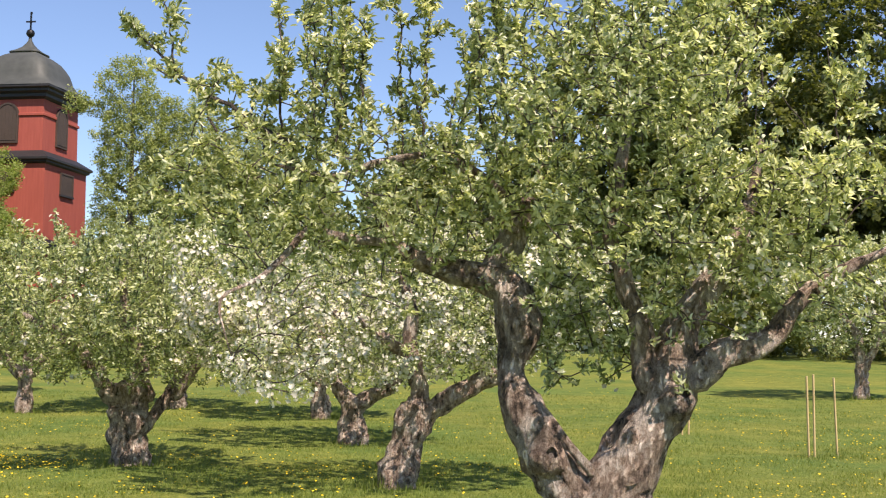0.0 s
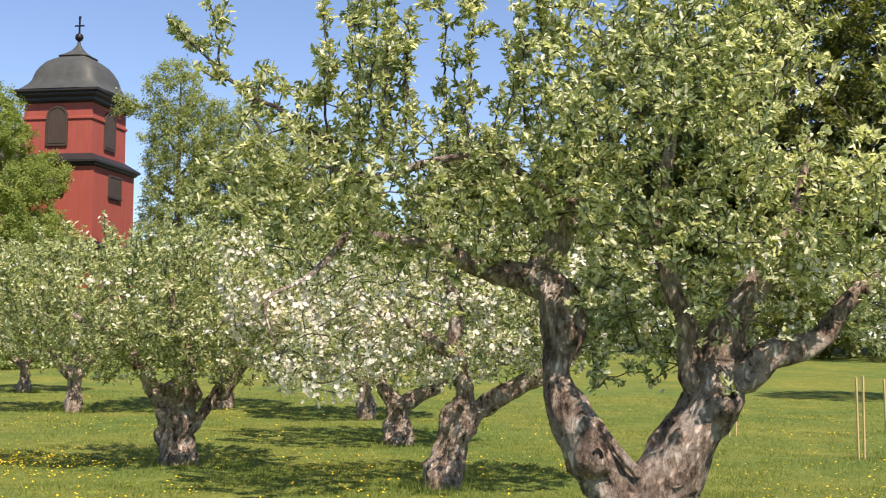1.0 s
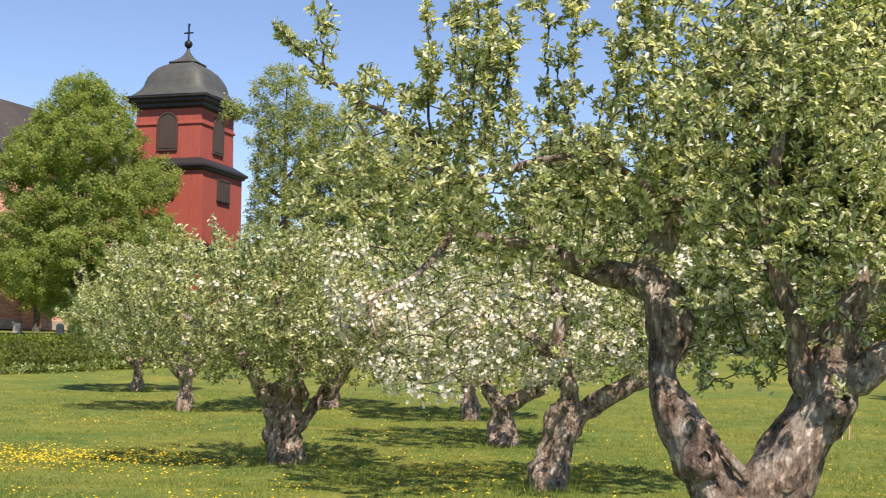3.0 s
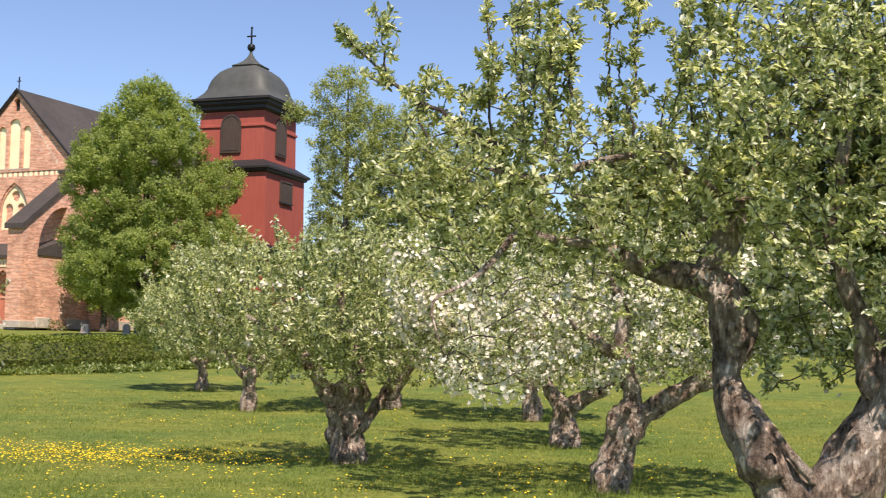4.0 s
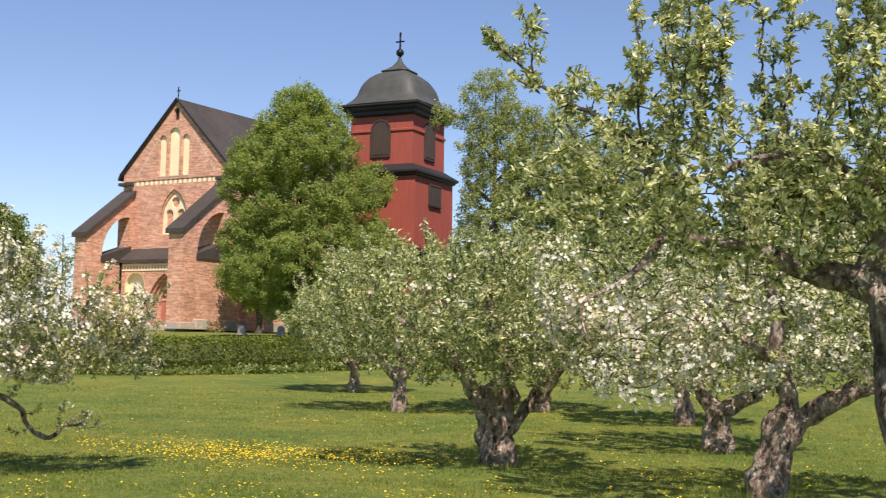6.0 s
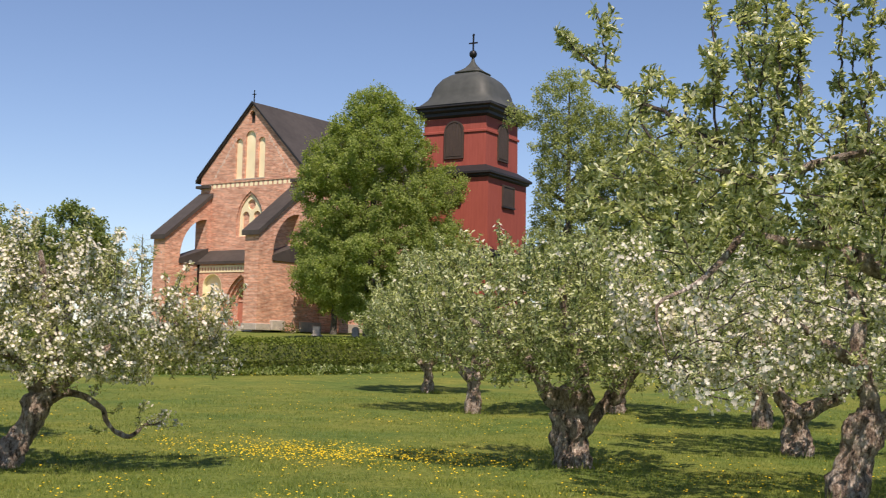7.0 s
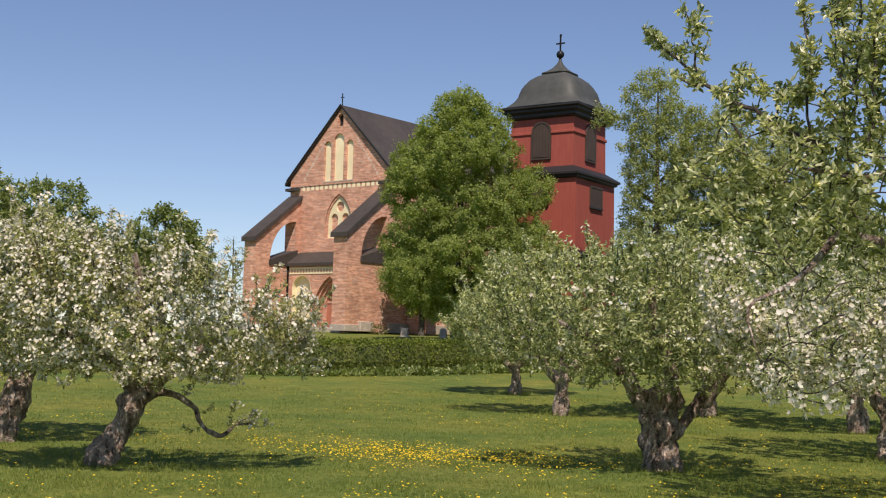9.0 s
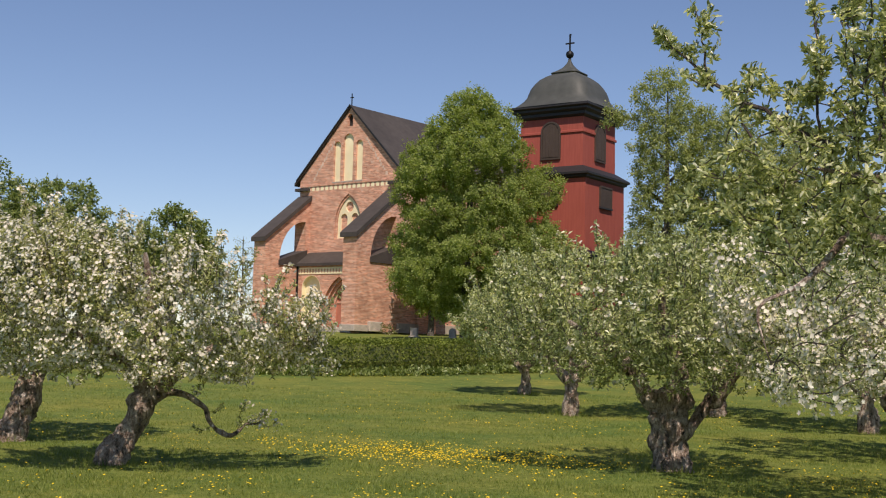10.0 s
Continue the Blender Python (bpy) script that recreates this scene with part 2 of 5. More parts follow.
def part(name, bm, mat, parent, label=""):
    bmesh.ops.recalc_face_normals(bm, faces=bm.faces)
    me = bpy.data.meshes.new(name)
    bm.to_mesh(me)
    bm.free()
    me.materials.append(mat)
    return attach(name, me, parent, label)


def box(bm, x0, x1, y0, y1, z0, z1, bevel=0.0):
    r = bmesh.ops.create_cube(bm, size=1, matrix=Matrix.LocRotScale(((x0 + x1) / 2, (y0 + y1) / 2, (z0 + z1) / 2), None, (x1 - x0, y1 - y0, z1 - z0)))
    if bevel:
        es = {e for v in r["verts"] for e in v.link_edges}
        bmesh.ops.bevel(bm, geom=list(es), offset=bevel, segments=1, affect='EDGES')
    return bm


def boxes(*specs, bevel=0.0):
    bm = bmesh.new()
    for s in specs:
        box(bm, *s, bevel=bevel)
    return bm


def prism(poly, y0, y1, bm=None):
    """A polygon in x, z pushed from y0 to y1."""
    bm = bm or bmesh.new()
    a = [bm.verts.new((x, y0, z)) for x, z in poly]
    b = [bm.verts.new((x, y1, z)) for x, z in poly]
    bm.faces.new(a)
    bm.faces.new(b[::-1])
    n = len(poly)
    for i in range(n):
        bm.faces.new((a[i], b[i], b[(i + 1) % n], a[(i + 1) % n]))
    return bm


def prism_x(poly, x0, x1, bm=None):
    """A polygon in y, z pushed from x0 to x1."""
    bm = prism(poly, 0, 1, bm)
    for v in bm.verts:
        v.co = Vector((x0 + (x1 - x0) * v.co.y, v.co.x, v.co.z))
    return bm


def arch(x0, x1, z0, z1, kind="round", n=8):
    """An opening's outline from its foot: straight jambs, then a round or pointed head that ends at z1."""
    w = (x1 - x0) / 2
    c = (x0 + x1) / 2
    if kind == "rect":
        return [(x0, z0), (x1, z0), (x1, z1), (x0, z1)]
    pts = [(x0, z0), (x1, z0)]
    if kind == "round":
        zs = z1 - w
        pts += [(c + w * math.cos(a), zs + w * math.sin(a)) for a in np.linspace(0, math.pi, 2 * n + 1)]
    else:
        R = 2 * w * 0.95
        h = math.sqrt(R * R - (R - w) ** 2)
        zs = z1 - h
        top = math.acos((R - w) / R)
        pts += [(x1 - R + R * math.cos(a), zs + R * math.sin(a)) for a in np.linspace(0, top, n + 1)]
        pts += [(x0 + R - R * math.cos(a), zs + R * math.sin(a)) for a in np.linspace(top, 0, n + 1)[1:]]
    return [(float(a), float(b)) for a, b in pts]


def inside(p, poly):
    x, y = p
    r = False
    j = len(poly) - 1
    for i in range(len(poly)):
        (xi, yi), (xj, yj) = poly[i], poly[j]
        if (yi > y) != (yj > y) and x < (xj - xi) * (y - yi) / (yj - yi) + xi:
            r = not r
        j = i
    return r


def wall_with_holes(outline, holes, y0, y1):
    """A wall in x, z with its front at y0 and its back at y1 and openings right through it."""
    from mathutils import geometry
    pts, edges = [], []
    for loop in [outline, *holes]:
        k = len(pts)
        pts += [Vector(p) for p in loop]
        edges += [(k + i, k + (i + 1) % len(loop)) for i in range(len(loop))]
    vs, _, fs, *_ = geometry.delaunay_2d_cdt(pts, edges, [], 0, 1e-5)
    bm = bmesh.new()
    for y in (y0, y1):
        made = [bm.verts.new((v.x, y, v.y)) for v in vs]
        for f in fs:
            c = sum((vs[i] for i in f), Vector((0, 0))) / len(f)
            if inside(c, outline) and not any(inside(c, h) for h in holes):
                bm.faces.new([made[i] for i in f])
    for loop in [outline, *holes]:
        n = len(loop)
        for i in range(n):
            (xa, za), (xb, zb) = loop[i], loop[(i + 1) % n]
            bm.faces.new([bm.verts.new(p) for p in ((xa, y0, za), (xb, y0, zb), (xb, y1, zb), (xa, y1, za))])
    bmesh.ops.remove_doubles(bm, verts=bm.verts, dist=0.002)
    loose = [v for v in bm.verts if not v.link_faces]
    bmesh.ops.delete(bm, geom=loose, context='VERTS')
    return bm


# ---- ground ----
GR = [0, 10, 20, 30, 42, 110, 125, 3000]
GZ = [0, 0, 0.1, 0.3, 0.7, 2.92, 3.1, 3.1]


def ground_z(x, y):
    return float(np.interp(math.hypot(x, y), GR, GZ))


def build_ground():
    rs = np.concatenate([np.arange(0.5, 60, 0.8), np.arange(60, 130, 4), [150, 200, 300, 500, 900, 1600, 3000]])
    na = 180
    ang = np.linspace(0, 2 * np.pi, na, endpoint=False)
    verts = [(0.0, 0.0, 0.0)]
    for r in rs:
        z = np.interp(r, GR, GZ)
        for a in ang:
            x, y = r * np.sin(a), r * np.cos(a)
            b = 0.05 * noise.noise((x * 0.25, y * 0.25, 0)) if r < 100 else 0.0
            verts.append((x, y, z + b))
    faces = [(0, 1 + (i + 1) % na, 1 + i) for i in range(na)]
    for k in range(len(rs) - 1):
        for i in range(na):
            a, b = 1 + k * na + i, 1 + k * na + (i + 1) % na
            faces.append((a, b, b + na, a + na))
    me = mesh_from("ground", verts, faces, M_LAWN)
    me.shade_smooth()
    tagged(new("ground", me), "mown green lawn rising gently to the churchyard", "lawn", kind="structure")


build_ground()


# ---- trees ----
def tube(points, radii, sides, lump=0.0, rng=None):
    """Vertices and quads of a tapered tube along points."""
    p = np.asarray(points, float)
    r = np.asarray(radii, float)
    t = np.gradient(p, axis=0)
    t /= np.linalg.norm(t, axis=1)[:, None] + 1e-9
    ref = np.array([0.31, 0.87, 0.38]) if abs(t[0] @ np.array([0.31, 0.87, 0.38])) < 0.9 else np.array([1.0, 0, 0])
    u = np.cross(t, ref)
    u /= np.linalg.norm(u, axis=1)[:, None] + 1e-9
    w = np.cross(t, u)
    a = np.linspace(0, 2 * np.pi, sides, endpoint=False)
    rr = np.repeat(r[:, None], sides, 1)
    if lump:
        k = rng.uniform(0, 6.28, 4)
        s = np.linspace(0, len(p) * 0.5, len(p))[:, None]
        rr = rr * (1 + lump * (0.5 * np.sin(3 * a + k[0] + 0.4 * s) + 0.35 * np.sin(5 * a + k[1] - 0.3 * s) + 0.5 * np.sin(1.3 * s + k[2])) + lump * 0.35 * rng.normal(size=rr.shape))
    v = p[:, None] + rr[:, :, None] * (np.cos(a)[None, :, None] * u[:, None] + np.sin(a)[None, :, None] * w[:, None])
    n = len(p)
    i = np.arange(n - 1)[:, None] * sides
    j = np.arange(sides)[None]
    j2 = (j + 1) % sides
    f = np.stack([i + j, i + j2, i + sides + j2, i + sides + j], -1).reshape(-1, 4)
    return v.reshape(-1, 3), f


def smooth_line(pts, step):
    """Catmull-Rom through points with radii (x, y, z, r), sampled about every step."""
    p = np.asarray(pts, float)
    if len(p) == 2:
        p = np.array([p[0], (p[0] + p[1]) / 2, p[1]])
    q = np.vstack([2 * p[0] - p[1], p, 2 * p[-1] - p[-2]])
    out = []
    for i in range(1, len(q) - 2):
        n = max(2, int(np.linalg.norm(q[i + 1, :3] - q[i, :3]) / step))
        for s in np.arange(n) / n:
            out.append(0.5 * (2 * q[i] + (q[i + 1] - q[i - 1]) * s + (2 * q[i - 1] - 5 * q[i] + 4 * q[i + 1] - q[i + 2]) * s * s + (3 * q[i] - q[i - 1] - 3 * q[i + 1] + q[i + 2]) * s ** 3))
    out.append(q[-2])
    return np.array(out)


def join(chunks):
    vs, fs, k = [], [], 0
    for v, f in chunks:
        vs.append(v)
        fs.append(f + k)
        k += len(v)
    return np.vstack(vs), np.vstack(fs)


def unit(v):
    return v / (np.linalg.norm(v, axis=-1, keepdims=True) + 1e-9)


def leaves(pos, direction, size, width, rng, fold=0.25, four=True, face=None):
    """Pointed leaves, folded along the midrib: triangles."""
    n = len(pos)
    d = unit(direction)
    # blades turn their upper side to the light: up and out of the crown
    want = rng.normal(size=(n, 3)) * 0.6 + (face if face is not None else np.array([0, 0, 0.9]))
    s = unit(np.cross(d, want))
    nn = np.cross(s, d)
    L = size[:, None]
    W = L * width
    droop = nn * L * rng.uniform(-0.35, 0.1, (n, 1))
    base = pos
    mid = pos + d * L * 0.5
    tip = pos + d * L + droop
    left = mid + s * W * 0.5 + nn * L * fold * 0.4
    right = mid - s * W * 0.5 + nn * L * fold * 0.4
    k = np.arange(n)[:, None]
    if four == 'far':
        v = np.stack([base, tip + s * W * 0.4, tip - s * W * 0.4 + droop], 1).reshape(-1, 3)
        f = np.arange(3 * n).reshape(-1, 3)
    elif four:
        up = nn * L * fold * 0.4
        l1, l2 = pos + d * L * 0.3 + s * W * 0.48 + up, pos + d * L * 0.72 + s * W * 0.36 + up + droop * 0.4
        r1, r2 = pos + d * L * 0.3 - s * W * 0.48 + up, pos + d * L * 0.72 - s * W * 0.36 + up + droop * 0.4
        v = np.stack([base, l1, l2, tip, r2, r1], 1).reshape(-1, 3)
        f = (k * 6 + np.array([[0, 2, 1, 0, 3, 2, 0, 4, 3, 0, 5, 4]])).reshape(-1, 3)
    else:
        v = np.stack([base, left, tip, right], 1).reshape(-1, 3)
        f = (k * 4 + np.array([[0, 2, 1, 0, 3, 2]])).reshape(-1, 3)
    return v, f


def flowers(pos, facing, size, rng, k5=False):
    """Five-petalled shallow cups."""
    n = len(pos)
    d = unit(facing)
    s = unit(np.cross(d, rng.normal(size=(n, 3))))
    w = np.cross(d, s)
    R = size[:, None]
    ring = []
    m = 5 if k5 else 10
    for i in range(m):
        a = 2 * np.pi * i / m
        rad = 1.0 if k5 or i % 2 == 0 else 0.62
        ring.append(pos + R * rad * (np.cos(a) * s + np.sin(a) * w) + d * R * (0.35 if k5 or i % 2 == 0 else 0.2))
    v = np.stack([pos, *ring], 1).reshape(-1, 3)
    k = np.arange(n)[:, None]
    tri = np.array([[0, 1 + i, 1 + (i + 1) % m] for i in range(m)]).reshape(1, -1)
    return v, (k * (m + 1) + tri).reshape(-1, 3)


def sample_blobs(blobs, n, rng, shell=0.55):
    wts = np.array([b[3] * b[4] * b[5] for b in blobs]) ** 0.8
    which = rng.choice(len(blobs), n, p=wts / wts.sum())
    d = unit(rng.normal(size=(n, 3)))
    r = rng.uniform(0, 1, n) ** (1 / 3)
    r = np.where(rng.uniform(size=n) < shell, rng.uniform(0.8, 1.05, n), r)
    b = np.array(blobs)[which]
    return b[:, :3] + d * r[:, None] * b[:, 3:6]


def clumps(profile, n, seed, size):
    """Flattened leaf clumps round an axis: profile rows are (z, radius to -x, radius to +x)."""
    rng = np.random.default_rng(seed)
    z, a, b = np.array(profile).T
    out = []
    for k in range(n):
        h = z[0] + (z[-1] - z[0]) * ((k + rng.uniform()) / n) ** 1.15
        ang = k * 2.39996
        c, s = math.cos(ang), math.sin(ang)
        r = np.interp(h, z, b if c > 0 else a) * (rng.uniform(0.66, 0.9) if k % 4 else rng.uniform(0.2, 0.6))
        w = size * rng.uniform(0.65, 1.3)
        out.append((c * r, s * r * 0.95, h, w, w, w * rng.uniform(0.5, 0.75)))
    return out


def airy(t, scale, limit, seed):
    """Leave some of the crown open."""
    return t[np.array([noise.noise(Vector(q) * scale + Vector((seed * 3.7, 0, 0))) > limit for q in t])]


def grow(limbs, targets, rng, step=0.12, lift=0.35, tip=0.004, gain=0.012):
    """Branches from the limbs to each target; each new branch may carry the next."""
    nodes = [l[:, :3] for l in limbs]
    rad = [l[:, 3] for l in limbs]
    P = np.vstack(nodes)
    R = np.concatenate(rad)
    far = np.array([np.min(np.sum((P - t) ** 2, 1)) for t in targets])
    buf = np.zeros((len(P) + len(targets) * 40, 3))
    rb = np.zeros(len(buf))
    n = len(P)
    buf[:n], rb[:n] = P, R
    twigs = []
    for i in np.argsort(far):
        t = targets[i]
        d2 = np.sum((buf[:n] - t) ** 2, 1)
        # branches leave from below rather than from above
        d2 = d2 + np.where(buf[:n, 2] > t[2], 0.6, 0.0) * d2
        j = int(np.argmin(d2))
        a = buf[j].copy()
        dist = np.linalg.norm(t - a)
        if dist < step:
            continue
        m = a + (t - a) * 0.5 + np.array([0, 0, lift * dist * rng.uniform(-0.3, 0.6)]) + rng.normal(size=3) * 0.10 * dist
        k = int(min(38, max(3, dist / step)))
        s = np.linspace(0, 1, k + 1)[:, None]
        c = (1 - s) ** 2 * a + 2 * s * (1 - s) * m + s * s * t
        c[1:-1] += rng.normal(size=(k - 1, 3)) * 0.012 * min(1, dist)
        r0 = min(rb[j] * 0.8, tip + gain * dist)
        r = np.linspace(max(r0, tip), tip, k + 1)
        twigs.append((c, r))
        buf[n:n + k], rb[n:n + k] = c[1:], r[1:]
        n += k
    return twigs


def crown_points(twigs, spacing, rng, outer=0.75, reach=1.2):
    """Places along the outer part of the twigs, with the twig's direction there."""
    ps, ds = [], []
    for c, r in twigs:
        seg = np.linalg.norm(np.diff(c, axis=0), axis=1)
        cum = np.concatenate([[0], np.cumsum(seg)])
        L = cum[-1]
        use = min(L * outer, reach)
        k = max(2, int(use / spacing))
        at = L - use + rng.uniform(0, use, k)
        at[0] = L
        p = np.stack([np.interp(at, cum, c[:, i]) for i in range(3)], 1)
        i = np.clip(np.searchsorted(cum, at) - 1, 0, len(seg) - 1)
        ps.append(p)
        ds.append(unit(c[i + 1] - c[i]))
    return np.vstack(ps), np.vstack(ds)


def tree(name, m, label, limbs, targets, seed, leaf_mat, leaf_size, spacing, per=5, width=0.5, blossom=0.0, blossom_zone=None,
         step=0.12, bark=None, twig_bark=None, four=True, group="", gain=0.012, tip=0.004, sides=12, lump=0.16, outer=0.75, reach=1.2,
         spread=1.0, shoot_rep=1, rough=0.0, jitter=0.0, shoots=(), category="tree", lift=0.35, flower=0.03, shoot_bare=0.0, rosettes=(), leaf_zone=None):
    rng = np.random.default_rng(seed)
    ob = thing(name, m, label, category, group)
    lines = [smooth_line(l, min(step, 0.06) if rough else step) for l in limbs]
    for i, l in enumerate(lines):
        if i:
            l[0, 3] *= 0.45
        else:
            l = np.vstack([l, l[-1] + np.array([*(l[-1, :3] - l[-2, :3]), 0]) * 0.8])
            l[-1, 3] *= 0.35
        l[-1, 3] *= 0.6
        lines[i] = l
        wob = rng.normal(size=(len(l), 3)) * (0.02 if rough else 0.10) * l[:, 3:4]
        l[1:, :3] += wob[1:]
        v, f = tube(l[:, :3], l[:, 3], sides, lump, rng)
        if rough:
            c = np.repeat(l[:, :3], sides, 0)
            o = v - c
            k = np.array([abs(noise.noise((p[0] * 16, p[1] * 16, p[2] * 5))) * 0.7 + 0.6 * noise.noise((p[0] * 4, p[1] * 4, p[2] * 4 + 9)) + 0.3 * noise.noise((p[0] * 38, p[1] * 38, p[2] * 26)) for p in v])
            v = c + o * (1 + rough * (k - 0.2))[:, None]
        me = mesh_from("trunk" if i == 0 else "limb", v, f, bark or M_BARK)
        me.shade_smooth()
        attach("trunk" if i == 0 else "limb", me, ob)
    twigs = grow(lines, targets, rng, step, lift, tip, gain)
    for s in shoots:
        c = smooth_line(s, step)
        c[1:, :3] += rng.normal(size=(len(c) - 1, 3)) * 0.012
        twigs.append((c[:, :3], c[:, 3]))
    chunks = [tube(c, r, 5 if r[0] > 0.012 else 3) for c, r in twigs]
    v, f = join(chunks)
    me = mesh_from("branchwork", v, f, twig_bark or M_TWIG)
    me.shade_smooth()
    attach("branchwork", me, ob, kind="stuff")
    p, d = crown_points(twigs, spacing, rng, outer, reach)
    if shoots:
        for s in shoots:
            c = smooth_line(s, 0.045)
            e = unit(np.diff(c[1:, :3], axis=0))
            some = rng.uniform(size=len(e)) >= shoot_bare
            some[-1] = True
            p = np.vstack([p, np.repeat(c[1:-1, :3][some], shoot_rep, 0)])
            d = np.vstack([d, np.repeat(e[some], shoot_rep, 0)])
    for x, z in rosettes:
        k = rng.normal(size=(5, 3)) * 0.022 + np.array([x, -0.1, z])
        p = np.vstack([p, k])
        d = np.vstack([d, unit(rng.normal(size=(5, 3)) + np.array([0, 0, 0.6]))])
    pp = np.repeat(p, per, 0)
    dd = np.repeat(d, per, 0)
    n = len(pp)
    ld = unit(dd * 0.5 + unit(rng.normal(size=(n, 3))) * spread + np.array([0, 0, 0.15]))
    size = leaf_size * rng.uniform(0.6, 1.25, n)
    if leaf_zone:
        size = size * leaf_zone(pp)
    mid = p.mean(0) * np.array([1, 1, 0.85])
    out = unit(pp - mid) * 0.9 + np.array([0, 0, 0.6])
    v, f = leaves(pp + unit(rng.normal(size=(n, 3))) * (leaf_size * 0.25 + jitter * rng.uniform(0, 1, (n, 1))), ld, size, width, rng, four=four, face=out)
    attach("leaves", mesh_from("leaves", v, f, leaf_mat), ob, kind="stuff")
    if blossom > 0:
        w = np.full(len(p), blossom)
        if blossom_zone:
            w = blossom * blossom_zone(p)
        # blossom gathers on some boughs more than others
        patch = np.array([noise.noise(Vector(q) * 2.3 + Vector((seed, 0, 0))) for q in p])
        keep = rng.uniform(size=len(p)) < 0.85 * w * np.clip(0.45 + 3.2 * patch, 0.06, 2.6)
        q = np.repeat(p[keep], 6, 0)
        if len(q):
            fd = unit(rng.normal(size=(len(q), 3)) * 0.6 + unit(q - mid) * 0.8 + np.array([0, 0, 0.4]))
            v, f = flowers(q + fd * 0.035 + rng.normal(size=q.shape) * 0.024, fd, flower * rng.uniform(0.75, 1.25, len(q)), rng, four is not True)
            attach("blossom", mesh_from("blossom", v, f, M_BLOSSOM), ob, "white apple blossom in clusters", kind="stuff")
    return ob


def place(x, y, turn=0.0, sink=0.05):
    return pose(x, y, ground_z(x, y) - sink, 0, 0, turn)


ORCHARD = "old apple trees of the orchard"


# The apple tree that stands nearest: its x runs to the right as seen from the path, its y away.
ROSETTES = [(-2.69, 3.44), (-2.65, 3.40), (-2.59, 3.34), (-2.51, 3.29), (-2.43, 3.50), (-2.41, 3.43), (-2.38, 3.32), (-2.45, 3.16), (-2.25, 3.07), (-2.15, 3.15), (-2.11, 3.08), (-2.05, 3.03), (-1.84, 3.02), (-1.95, 2.98)]


